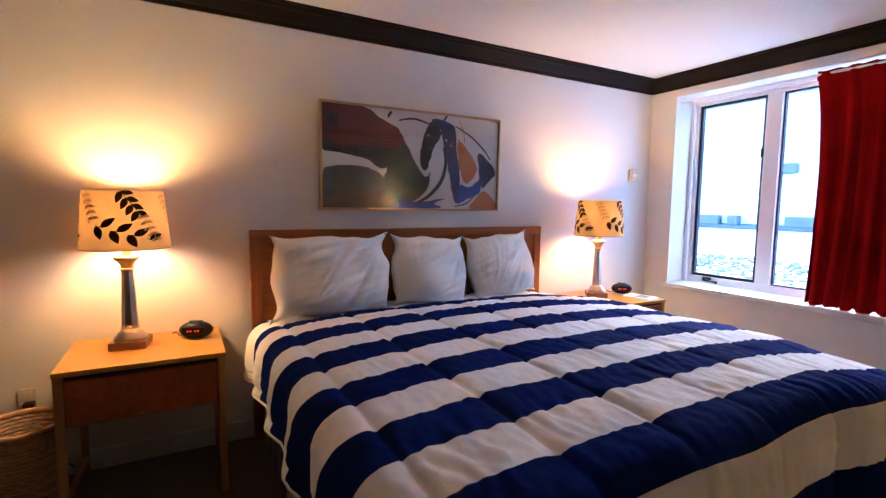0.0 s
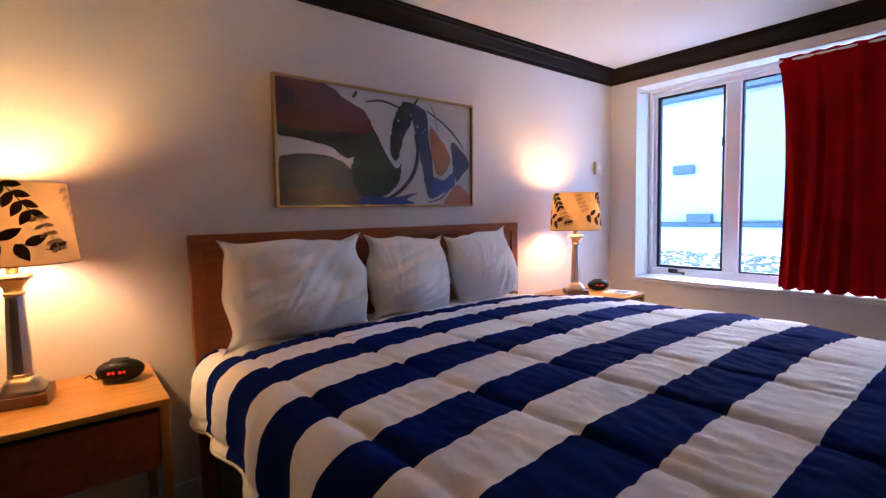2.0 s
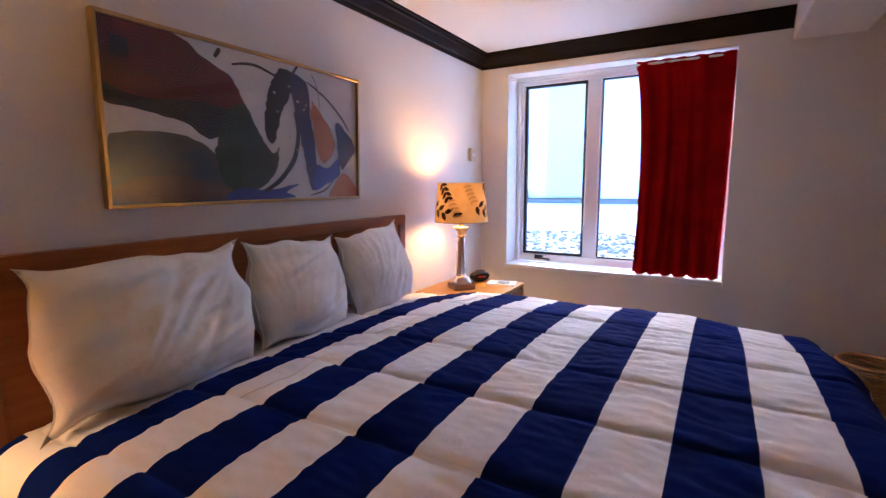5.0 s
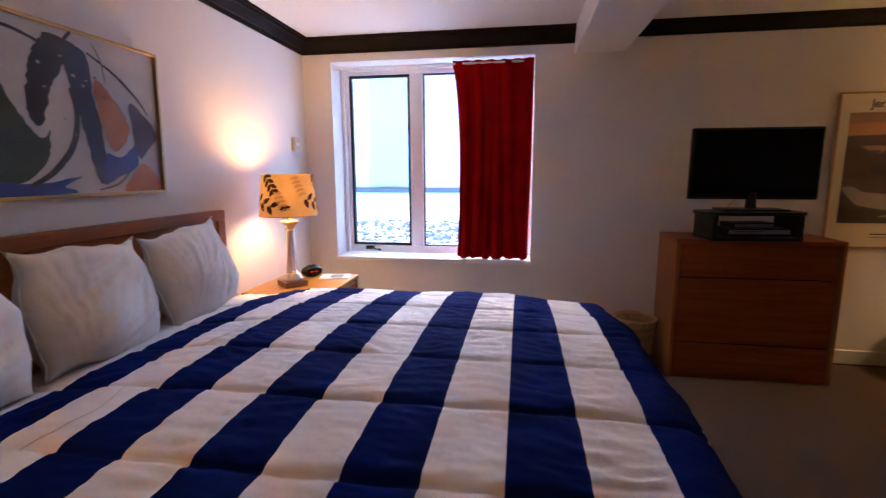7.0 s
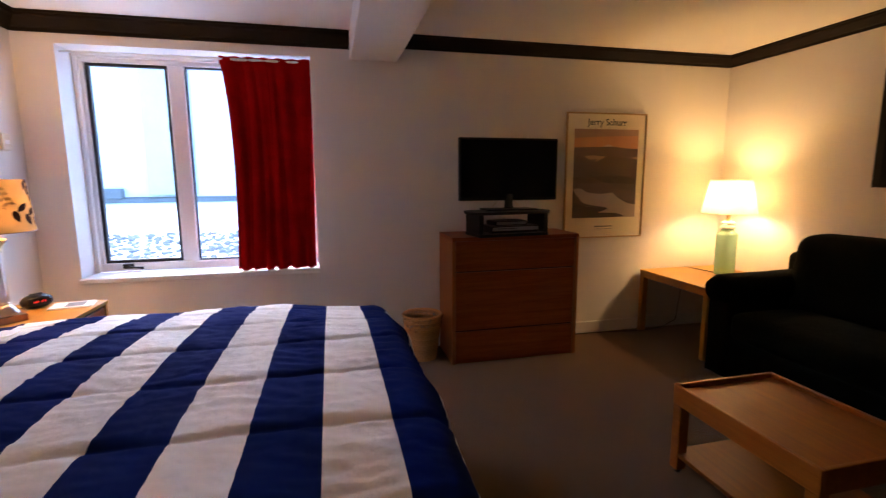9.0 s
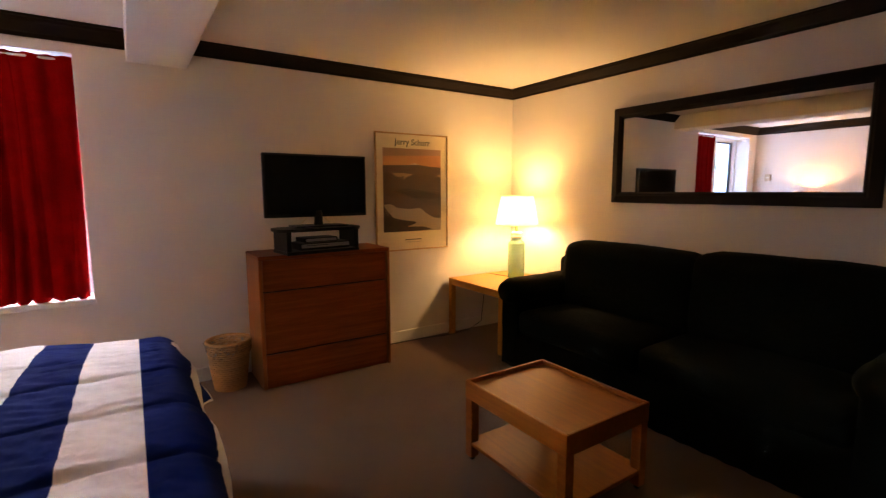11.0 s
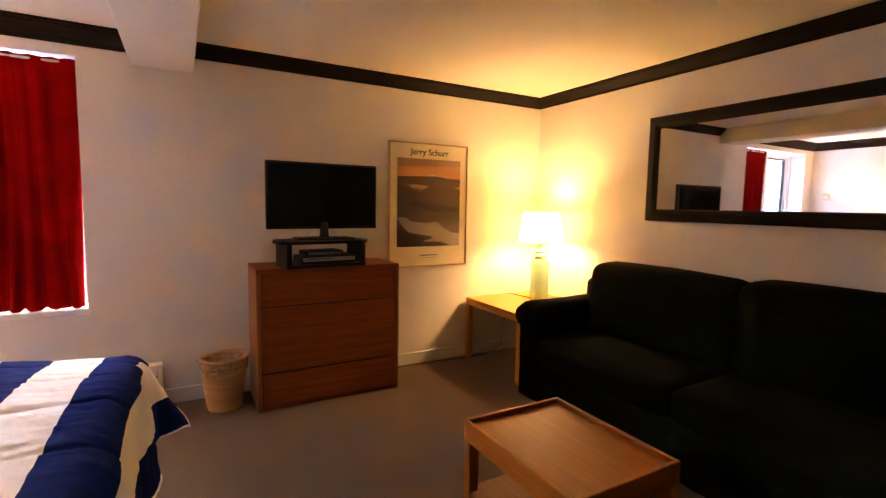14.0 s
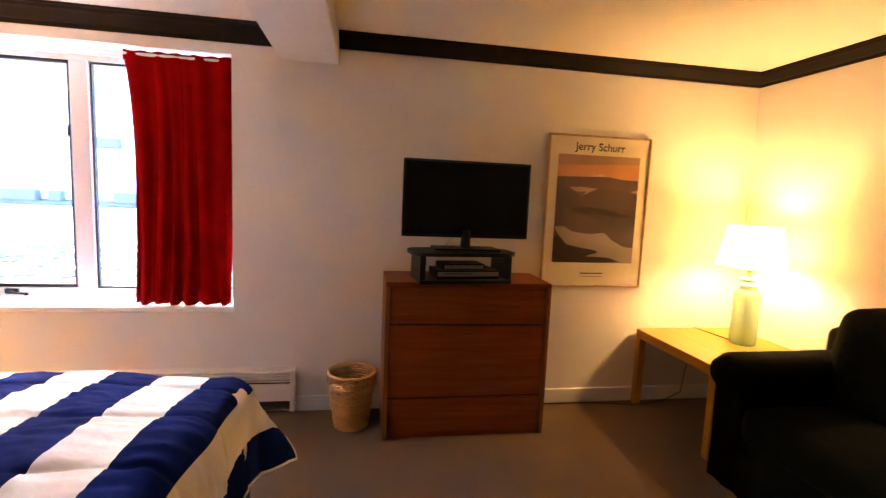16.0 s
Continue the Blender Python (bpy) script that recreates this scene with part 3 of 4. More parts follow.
# ---- nightstands, lamps and clocks ----
def nightstand(m, w, d, h, label):
    n = thing("nightstand", m, label, "nightstand", "nightstands beside the bed")
    part("tabletop", box(-w / 2, -d / 2, h - 0.022, w / 2, d / 2, h, 0.003, seg=2), M_MAPLE, n)
    for sx in (-1, 1):
        for sy in (-1, 1):
            part("leg", box(sx * (w / 2 - 0.004), sy * (d / 2 - 0.004), 0, sx * (w / 2 - 0.034), sy * (d / 2 - 0.034), h - 0.022, 0.002), M_MAPLE_Z, n)
        part("side_panel", box(sx * (w / 2 - 0.010), -d / 2 + 0.034, h - 0.235, sx * (w / 2 - 0.026), d / 2 - 0.034, h - 0.022), M_MAPLE_Y, n)
        part("side_stretcher", box(sx * (w / 2 - 0.010), -d / 2 + 0.034, 0.07, sx * (w / 2 - 0.028), d / 2 - 0.034, 0.10, 0.002), M_MAPLE_Y, n)
    # darker, redder wood than the rest: the front's shade put into its colour
    part("drawer_front", box(-w / 2 + 0.036, -d / 2 + 0.010, h - 0.232, w / 2 - 0.036, -d / 2 + 0.028, h - 0.042, 0.003), M_CHERRY, n, "drawer front, darker wood standing in for shade")
    # black strip filling the gap above the drawer, in place of its shade
    part("gap_shade_strip", box(-w / 2 + 0.036, -d / 2 + 0.022, h - 0.040, w / 2 - 0.036, -d / 2 + 0.030, h - 0.024), M_BLACK, n)
    part("drawer_bottom", box(-w / 2 + 0.028, -d / 2 + 0.03, h - 0.232, w / 2 - 0.028, d / 2 - 0.03, h - 0.222), M_MAPLE, n)
    part("back_panel", box(-w / 2 + 0.034, d / 2 - 0.026, h - 0.235, w / 2 - 0.034, d / 2 - 0.012, h - 0.022), M_MAPLE, n)
    return n


NS_H = 0.660
nightstand(pose(-0.463, 4.895, 0), 0.625, 0.50, NS_H, "honey birch nightstand holding a lamp and clock")
nightstand(pose(2.500, 4.835, 0), 0.62, 0.54, NS_H, "honey birch nightstand near the window with a booklet")


def leaf_on(bm, cen, direction, length, width, place):
    """A leaf printed on a surface: place(s, z) gives the point at arc s and height z."""
    c, s = math.cos(direction), math.sin(direction)
    left, right = [], []
    for k in range(9):
        t = k / 8
        hw = width / 2 * math.sin(math.pi * t ** 0.8) ** 0.9
        a, b = cen[0] + length * t * c, cen[1] + length * t * s
        left.append(bm.verts.new(place(a - s * hw, b + c * hw)))
        right.append(bm.verts.new(place(a + s * hw, b - c * hw)))
    for k in range(8):
        bm.faces.new((left[k], left[k + 1], right[k + 1], right[k]))


def bed_lamp(m, h0, turn):
    """Tapered square metal column on a square foot, printed drum shade with a lit bulb."""
    lp = thing("table_lamp", m, "brushed metal table lamp with a leaf-printed drum shade, lit", "lamp", "lamps on the nightstands")
    part("foot", box(-0.074, -0.074, 0, 0.074, 0.074, 0.036, 0.003, seg=2), M_BRONZE, lp, "square bronze foot")
    part("base_step", lathe(((0.062, 0.036), (0.064, 0.042), (0.062, 0.052), (0.052, 0.058), (0.049, 0.070), (0.040, 0.078), (0.034, 0.088)), 32, power=3.2), M_NICKEL, lp, "", True)
    part("column", lathe(((0.034, 0.088), (0.0345, 0.098), (0.0325, 0.100), (0.023, 0.355)), 8, power=5.0), M_NICKEL, lp, "tapered faceted metal column")
    part("collar", lathe(((0.0235, 0.355), (0.027, 0.359), (0.027, 0.366), (0.0235, 0.370)), 24, power=4.0), M_NICKEL, lp, "", True)
    part("capital", lathe(((0.0225, 0.370), (0.026, 0.385), (0.037, 0.402), (0.048, 0.410), (0.048, 0.426), (0.030, 0.428)), 24, power=4.5), M_NICKEL, lp, "flared metal capital", True)
    part("socket", lathe(((0.016, 0.428), (0.017, 0.475), (0.012, 0.480)), 16), M_GOLD, lp, "", True)
    zb, zt, rb, rt = h0[0], h0[1], 0.179, 0.156
    shade = part("shade", lathe(((rb, zb), (rt, zt)), 72, caps=False), M_SHADE, lp, "cream shade printed with dark leaves", True)
    for z, r in ((zb, rb), (zt, rt)):
        part("shade_hem", tube([(r * math.cos(2 * math.pi * k / 60), r * math.sin(2 * math.pi * k / 60), z) for k in range(60)], 0.0022, 6, closed=True), M_WHITE if z == zt else M_BRONZE, shade, "", True)

    def place(s, z):
        r = rb + (rt - rb) * (z - zb) / (zt - zb) + 0.0012
        a = s / 0.166 + turn
        return Vector((r * math.sin(a), -r * math.cos(a), z))

    def one_leaf(s, z, direction, length, width, mat):
        if zb + 0.006 < z + length * math.sin(direction) < zt - 0.004 and zb + 0.006 < z < zt - 0.002:
            bm = bmesh.new()
            leaf_on(bm, (s, z), direction, length, width, place)
            part("leaf_print", bm, mat, shade)

    def twig(pts, mat):
        bm = bmesh.new()
        for (x0, z0), (x1, z1) in zip(pts, pts[1:]):
            d = Vector((x1 - x0, z1 - z0)).normalized() * 0.0016
            bm.faces.new([bm.verts.new(place(*p)) for p in ((x0 - d.y, z0 + d.x), (x0 + d.y, z0 - d.x), (x1 + d.y, z1 - d.x), (x1 - d.y, z1 + d.x))])
        part("twig_print", bm, mat, shade)

    for q in range(3):
        o = q * 0.348
        stem = [(o - 0.125 + 0.058 * k, zb + 0.122 - 0.019 * k) for k in range(5)]
        twig(stem, M_LEAF_D)
        for k, (s, z) in enumerate(stem[1:]):
            one_leaf(s, z, 0.62 - 0.10 * k, 0.066, 0.030, M_LEAF_D)
            one_leaf(s - 0.020, z + 0.004, -1.25 + 0.08 * k, 0.062, 0.034, M_LEAF_D)
        stem = [(o + 0.010 + 0.020 * k, zt - 0.006 - 0.028 * k) for k in range(4)]
        twig(stem, M_LEAF_D)
        for k, (s, z) in enumerate(stem):
            one_leaf(s, z, -0.15 - 0.12 * k, 0.050, 0.024, M_LEAF_D)
            one_leaf(s, z, -1.95 - 0.05 * k, 0.054, 0.027, M_LEAF_D)
        for s0, z0, dz in ((o - 0.15, zt - 0.02, -0.024), (o + 0.09, zb + 0.15, -0.025)):
            stem = [(s0 + 0.012 * k, z0 + dz * k) for k in range(5)]
            twig(stem, M_LEAF_L)
            for k, (s, z) in enumerate(stem):
                one_leaf(s, z, -0.1, 0.032, 0.014, M_LEAF_L)
                one_leaf(s, z, -2.6, 0.032, 0.014, M_LEAF_L)
    part("bulb", lathe(((0.010, 0.480), (0.014, 0.495), (0.028, 0.525), (0.030, 0.545), (0.020, 0.568), (0.004, 0.576)), 16), M_BULB, lp, "", True)
    spider = part("shade_ring", tube([(0.05 * math.cos(2 * math.pi * k / 24), 0.05 * math.sin(2 * math.pi * k / 24), zt - 0.03) for k in range(24)], 0.002, 6, closed=True), M_NICKEL, lp)
    for a in (0.4, 2.5, 4.6):
        part("spoke", tube(((0.05 * math.cos(a), 0.05 * math.sin(a), zt - 0.03), (rt * math.cos(a), rt * math.sin(a), zt - 0.004)), 0.0018, 6), M_NICKEL, spider)
    return lp


def bulb_light(x, y, z, watts):
    d = bpy.data.lights.new("bulb_light", "POINT")
    d.energy, d.color, d.shadow_soft_size = watts, BULB_COLOR, 0.06
    new("bulb_light", d).location = (x, y, z)


L1, L2 = (-0.532, 4.940), (2.43, 4.885)
bed_lamp(pose(L1[0], L1[1], NS_H, 0, 0, -8), (0.462, 0.722), 0.1)
bed_lamp(pose(L2[0], L2[1], NS_H, 0, 0, -40), (0.462, 0.722), 0.75)
bulb_light(L1[0], L1[1], NS_H + 0.62, BULB_BED)
bulb_light(L2[0], L2[1], NS_H + 0.62, BULB_BED)


def clock_radio(m):
    c = thing("alarm_clock", m, "black oval alarm clock with a red display", "clock", "clocks on the nightstands")
    bm = bmesh.new()
    bmesh.ops.create_uvsphere(bm, u_segments=28, v_segments=16, radius=1, matrix=Matrix.Translation((0, 0, 0.042)) @ Matrix.Diagonal((0.078, 0.050, 0.042, 1)))
    for v in bm.verts:
        v.co.z = max(v.co.z, 0.004)
        v.co.y = max(v.co.y, -0.040)
    part("case", bm, M_BLACK, c, "", True)
    part("display_window", box(-0.052, -0.0425, 0.026, 0.052, -0.0405, 0.062, 0.001), M_SCREEN, c)
    for x0, x1 in ((-0.030, -0.021), (-0.017, -0.008), (0.004, 0.013), (0.017, 0.026)):
        part("display_bar", box(x0, -0.0440, 0.039, x1, -0.0428, 0.049, 0.001), M_LED, c, "dim red display bar")
    part("snooze_bar", box(-0.03, -0.012, 0.081, 0.03, 0.012, 0.086, 0.002), M_BLACK, c)
    part("power_cord", tube(((-0.05, 0.03, 0.012), (-0.09, 0.035, 0.006), (-0.11, 0.05, 0.02), (-0.125, 0.05, 0.012), (-0.13, 0.09, 0.006)), 0.0025, 6), M_BLACK, c, "thin black power cord", True)
    return c


clock_radio(pose(-0.262, 4.960, NS_H, 0, 0, -18))
clock_radio(pose(2.69, 4.87, NS_H, 0, 0, -40))
bk = thing("booklet", pose(2.70, 4.70, NS_H, 0, 0, 12), "white booklet lying on the nightstand", "booklet")
part("cover", box(-0.075, -0.105, 0, 0.075, 0.105, 0.003, 0.001), M_PAPER, bk)
part("pages", box(-0.072, -0.102, 0.0032, 0.072, 0.102, 0.008, 0.001), M_PAPER, bk)
part("printed_block", box(-0.05, -0.06, 0.0082, 0.05, 0.03, 0.0088), M_SLATE, bk)


# ---- wall things ----
def wall_plate(m):
    o = thing("outlet", m, "ivory wall outlet with a black plug in it", "outlet")
    part("plate", box(-0.036, -0.006, -0.058, 0.036, 0, 0.058, 0.003, seg=2), M_BEIGE, o)
    part("receptacle", box(-0.017, -0.009, 0.012, 0.017, -0.005, 0.045, 0.003), M_BEIGE, o)
    part("adapter", box(-0.012, -0.05, -0.05, 0.030, -0.007, 0.0, 0.006, seg=2), M_BLACK, o, "black plug-in adapter")
    part("red_light", box(-0.026, -0.012, -0.02, -0.018, -0.006, -0.012, 0.001), M_LED, o)
    part("cord", tube(((0.01, -0.03, -0.05), (0.02, -0.035, -0.12), (0.07, -0.02, -0.26), (0.16, -0.02, -0.36)), 0.003, 6), M_BLACK, o, "", True)


wall_plate(pose(-0.965, YN, 0.40))
th = thing("thermostat", pose(3.085, YN, 1.605), "ivory wall thermostat near the window", "thermostat")
part("backplate", box(-0.045, -0.006, -0.055, 0.045, 0, 0.055, 0.003), M_BEIGE, th)
part("cover", box(-0.040, -0.030, -0.050, 0.040, -0.006, 0.050, 0.006, seg=2), M_BEIGE, th)
part("dial", box(-0.022, -0.034, -0.012, 0.022, -0.029, 0.012, 0.002), M_TRIMW, th)

# heater under the window
ht = thing("baseboard_heater", pose(XE, 0, 0), "off-white metal baseboard heater on the wall under the window", "heater")
part("back_plate", box(-0.012, 2.955, 0.03, 0, 4.75, 0.30), M_HEAT, ht)
part("top_cover", box(-0.075, 2.975, 0.285, -0.012, 4.73, 0.300, 0.004), M_HEAT, ht)
part("front_panel", box(-0.078, 2.975, 0.10, -0.068, 4.73, 0.215, 0.003), M_HEAT, ht)
for k in range(4):
    part("louvre", box(-0.076, 2.975, 0.226 + k * 0.015, -0.060, 4.73, 0.232 + k * 0.015), M_HEAT, ht)
part("fin_block", box(-0.055, 2.98, 0.06, -0.014, 4.72, 0.22), M_HEATD, ht)
part("bottom_lip", box(-0.070, 2.975, 0.04, -0.012, 4.73, 0.052), M_HEATD, ht)
for y in (2.948, 4.73):
    part("end_cap", box(-0.084, y, 0.028, -0.012, y + 0.03, 0.306, 0.005, seg=2), M_HEAT, ht)

# curtain
cu = thing("curtain", pose(XE + 0.06, 0, 0), "red fabric curtain drawn to one side of the window", "curtain")


def drape(u, v):
    z = 0.708 + 1.505 * v
    y0, y1 = 3.350, 3.925 + 0.035 * v ** 6 - 0.02 * math.sin(math.pi * v)
    y = y0 + (y1 - y0) * u
    q = u + 0.14 * noise.noise((u * 3.0, v * 0.5, 3)) + 0.012 * noise.noise((u * 11, v * 1.2, 9))
    a = 2 * math.pi * q * 6.5
    amp = 0.005 + 0.007 * (1 - v) + 0.016 * noise.noise((u * 5, v * 0.9, 1))
    crush = 0.014 * noise.noise((u * 9, v * 3.5, 4)) * math.exp(-((v - 0.22) / 0.2) ** 2)
    zz = z + ((0.012 * noise.noise((u * 16, 0, 2)) + 0.006 * math.sin(a)) if v < 0.03 else 0)
    amp *= 1 - 0.7 * v ** 5
    return (amp * math.sin(a) + 0.4 * amp * math.sin(2 * a + 1) + 0.024 * noise.noise((u * 7, v * 1.5, 7)) * (1 - 0.6 * v ** 4) + 1.4 * crush - 0.02 * (1 - v), y + 0.008 * math.cos(a), zz)


cl = part("cloth", sheet(170, 44, drape), M_RED, cu, "", True)
so = cl.modifiers.new("thick", "SOLIDIFY")
so.thickness = 0.003
part("heading", sheet(170, 3, lambda u, v: (drape(u, 1)[0] * 1.1 - 0.004, drape(u, 1)[1], 2.165 + 0.062 * v + 0.004 * math.sin(u * 40))), M_RED, cu, "", True)

# framed abstract painting
PW, PH = 1.262, 0.632
pic = thing("abstract_painting", pose(1.034, YN - 0.009, 1.615, 1.1, 0, 0), "abstract painting in dark red, green and blue, thin brass frame", "painting")
for nm, b in (("frame_bar", (-PW / 2, PH / 2 - 0.013, PW / 2, PH / 2)), ("frame_bar", (-PW / 2, -PH / 2, PW / 2, -PH / 2 + 0.013)), ("frame_bar", (-PW / 2, -PH / 2 + 0.013, -PW / 2 + 0.013, PH / 2 - 0.013)), ("frame_bar", (PW / 2 - 0.013, -PH / 2 + 0.013, PW / 2, PH / 2 - 0.013))):
    part(nm, box(b[0], -0.034, b[1], b[2], -0.002, b[3], 0.002), M_GOLD, pic)


def paint(name, c, c2=None, scale=4.0):
    m, nt, b = nodes_of(name)
    n = noise_node(nt, scale, 5, 0.6, (1, 1, 2))
    r = ramp(nt, n.outputs[0], [(0.36, c), (0.62, c2 or shade_of(c, 1.5))])
    link(nt, r.outputs[0], b.inputs["Base Color"])
    b.inputs["Roughness"].default_value = 0.55
    return m


P_GROUND = paint("canvas_white", (0.52, 0.50, 0.49), (0.60, 0.58, 0.56))
P_RED = paint("maroon_paint", (0.055, 0.007, 0.009), (0.13, 0.016, 0.016))
P_BLACK = paint("black_paint", (0.006, 0.006, 0.008), (0.018, 0.018, 0.028))
P_GREEN = paint("green_paint", (0.008, 0.018, 0.013), (0.025, 0.050, 0.024))
P_TEAL = paint("grey_teal_paint", (0.045, 0.062, 0.070), (0.10, 0.080, 0.050))
P_BLUE = paint("blue_paint", (0.012, 0.032, 0.20), (0.04, 0.07, 0.28))
P_ORANGE = paint("rust_paint", (0.34, 0.085, 0.012), (0.44, 0.17, 0.045))
P_INDIGO = paint("indigo_paint", (0.010, 0.013, 0.045), (0.030, 0.038, 0.10))


def smooth_loop(pts, per=7):
    """A closed curve through points (Catmull-Rom)."""
    out, n = [], len(pts)
    for i in range(n):
        p0, p1, p2, p3 = (Vector(pts[(i + k - 1) % n]) for k in range(4))
        for j in range(per):
            t = j / per
            out.append(0.5 * ((2 * p1) + (p2 - p0) * t + (2 * p0 - 5 * p1 + 4 * p2 - p3) * t * t + (3 * p1 - p0 - 3 * p2 + p3) * t ** 3))
    return out


def flat_shape(name, pts, y, mat, parent, w, h, smooth=True, sign=1, label=""):
    """A flat patch of paint inside a picture; points from 0 to 1 across and up."""
    loop = smooth_loop(pts) if smooth else [Vector(p) for p in pts]
    if smooth:
        loop = [p + Vector((noise.noise((p.x * 40, p.y * 30, y * 900)), noise.noise((p.y * 40, p.x * 30, y * 700)))) * 0.009 for p in loop]
    bm = bmesh.new()
    vs = [bm.verts.new((sign * (min(max(p.x, 0), 1) - 0.5) * w, y, (min(max(p.y, 0), 1) - 0.5) * h)) for p in loop]
    es = [bm.edges.new((vs[k], vs[(k + 1) % len(vs)])) for k in range(len(vs)) if (vs[k].co - vs[(k + 1) % len(vs)].co).length > 0]
    bmesh.ops.triangle_fill(bm, use_beauty=True, edges=es)
    for f in bm.faces:
        if f.normal.y > 0:
            f.normal_flip()
    return part(name, bm, mat, parent, label)


def brush_line(name, pts, width, y, mat, parent, w, h):
    """A painted line of changing width through points."""
    bm = bmesh.new()
    pv = [Vector(p) for p in pts]
    fine = []
    for i in range(len(pv) - 1):
        p0, p1, p2, p3 = pv[max(i - 1, 0)], pv[i], pv[i + 1], pv[min(i + 2, len(pv) - 1)]
        for j in range(8):
            t = j / 8
            fine.append(0.5 * ((2 * p1) + (p2 - p0) * t + (2 * p0 - 5 * p1 + 4 * p2 - p3) * t * t + (3 * p1 - p0 - 3 * p2 + p3) * t ** 3))
    fine.append(pv[-1])
    q = [Vector(((p.x - 0.5) * w, (p.y - 0.5) * h)) for p in fine]
    sides = []
    for i, p in enumerate(q):
        d = (q[min(i + 1, len(q) - 1)] - q[max(i - 1, 0)]).normalized()
        k = width * (0.5 + 0.5 * math.sin(math.pi * (i + 1) / (len(q) + 1)))
        sides.append([bm.verts.new((p.x - d.y * s * k / 2, y, p.y + d.x * s * k / 2)) for s in (1, -1)])
    for a, b in zip(sides, sides[1:]):
        bm.faces.new((a[0], a[1], b[1], b[0]))
    return part(name, bm, mat, parent)


IW, IH = PW - 0.026, PH - 0.026
part("canvas", box(-IW / 2, -0.018, -IH / 2, IW / 2, -0.004, IH / 2), P_GROUND, pic, "off-white ground")
flat_shape("grey_disc", ((0, 0), (0, 0.33), (0.05, 0.40), (0.14, 0.42), (0.24, 0.40), (0.32, 0.30), (0.36, 0.12), (0.37, 0.0)), -0.0185, P_TEAL, pic, IW, IH)
flat_shape("maroon_form", ((0, 1), (0, 0.58), (0.10, 0.56), (0.22, 0.56), (0.34, 0.52), (0.44, 0.55), (0.42, 0.72), (0.38, 0.83), (0.34, 0.86), (0.28, 0.92), (0.20, 1.0)), -0.0188, P_RED, pic, IW, IH)
flat_shape("black_edge", ((0, 0.66), (0.10, 0.60), (0.24, 0.62), (0.40, 0.60), (0.36, 0.48), (0.30, 0.40), (0.22, 0.49), (0.10, 0.53), (0, 0.57)), -0.0191, P_BLACK, pic, IW, IH)
flat_shape("green_form", ((0.36, 0.58), (0.43, 0.66), (0.48, 0.50), (0.54, 0.34), (0.57, 0.38), (0.56, 0.22), (0.50, 0.10), (0.42, 0.05), (0.34, 0.12), (0.32, 0.30), (0.33, 0.42)), -0.0194, P_GREEN, pic, IW, IH)
flat_shape("blue_smear", ((0.34, 0.02), (0.40, 0.08), (0.52, 0.07), (0.66, 0.11), (0.60, 0.05), (0.64, 0.01), (0.50, 0.0), (0.40, 0.0)), -0.0197, P_BLUE, pic, IW, IH)
flat_shape("dark_petal", ((0.60, 0.96), (0.65, 0.93), (0.64, 0.80), (0.59, 0.64), (0.56, 0.44), (0.53, 0.42), (0.51, 0.54), (0.53, 0.74), (0.56, 0.88)), -0.0200, P_BLACK, pic, IW, IH)
flat_shape("indigo_band", ((0.64, 0.93), (0.72, 0.88), (0.73, 0.66), (0.75, 0.44), (0.76, 0.24), (0.80, 0.20), (0.74, 0.06), (0.71, 0.16), (0.68, 0.46), (0.65, 0.70)), -0.0203, P_INDIGO, pic, IW, IH)
flat_shape("blue_wash", ((0.74, 0.06), (0.76, 0.26), (0.82, 0.24), (0.90, 0.34), (0.88, 0.18), (0.80, 0.10)), -0.0206, P_BLUE, pic, IW, IH)
flat_shape("rust_form", ((0.74, 0.74), (0.79, 0.68), (0.85, 0.52), (0.86, 0.40), (0.80, 0.28), (0.76, 0.40), (0.74, 0.58)), -0.0209, P_ORANGE, pic, IW, IH)
flat_shape("indigo_diamond", ((0.87, 0.62), (0.92, 0.58), (0.99, 0.42), (0.93, 0.28), (0.90, 0.24), (0.88, 0.42)), -0.0212, P_INDIGO, pic, IW, IH)
flat_shape("rust_corner", ((0.83, 0.0), (0.86, 0.12), (0.92, 0.20), (0.99, 0.08), (1.0, 0.0)), -0.0215, P_ORANGE, pic, IW, IH)
brush_line("arc_line", ((0.39, 0.90), (0.48, 0.93), (0.60, 0.87)), 0.012, -0.0226, P_BLACK, pic, IW, IH)
brush_line("sweep_line", ((0.72, 0.90), (0.82, 0.80), (0.91, 0.66), (0.95, 0.56)), 0.012, -0.0226, P_BLACK, pic, IW, IH)
brush_line("hook_line", ((0.65, 0.66), (0.665, 0.50), (0.64, 0.30), (0.57, 0.14), (0.50, 0.06)), 0.026, -0.0226, P_BLACK, pic, IW, IH)
brush_line("top_stroke", ((0.67, 1.0), (0.645, 0.94)), 0.014, -0.0226, P_BLACK, pic, IW, IH)
brush_line("thin_stroke", ((0.74, 0.97), (0.77, 0.86), (0.78, 0.72)), 0.005, -0.0226, P_BLACK, pic, IW, IH)
brush_line("twig", ((0.35, 0.98), (0.33, 0.92)), 0.018, -0.0226, P_BLACK, pic, IW, IH)
brush_line("small_sweep", ((0.72, 0.02), (0.80, 0.06), (0.86, 0.16)), 0.008, -0.0226, P_BLACK, pic, IW, IH)
flat_shape("brown_wash", ((0.02, 0.02), (0.05, 0.14), (0.20, 0.16), (0.33, 0.10), (0.35, 0.02)), -0.0187, paint("brown_wash", (0.10, 0.055, 0.03), (0.16, 0.095, 0.055)), pic, IW, IH)
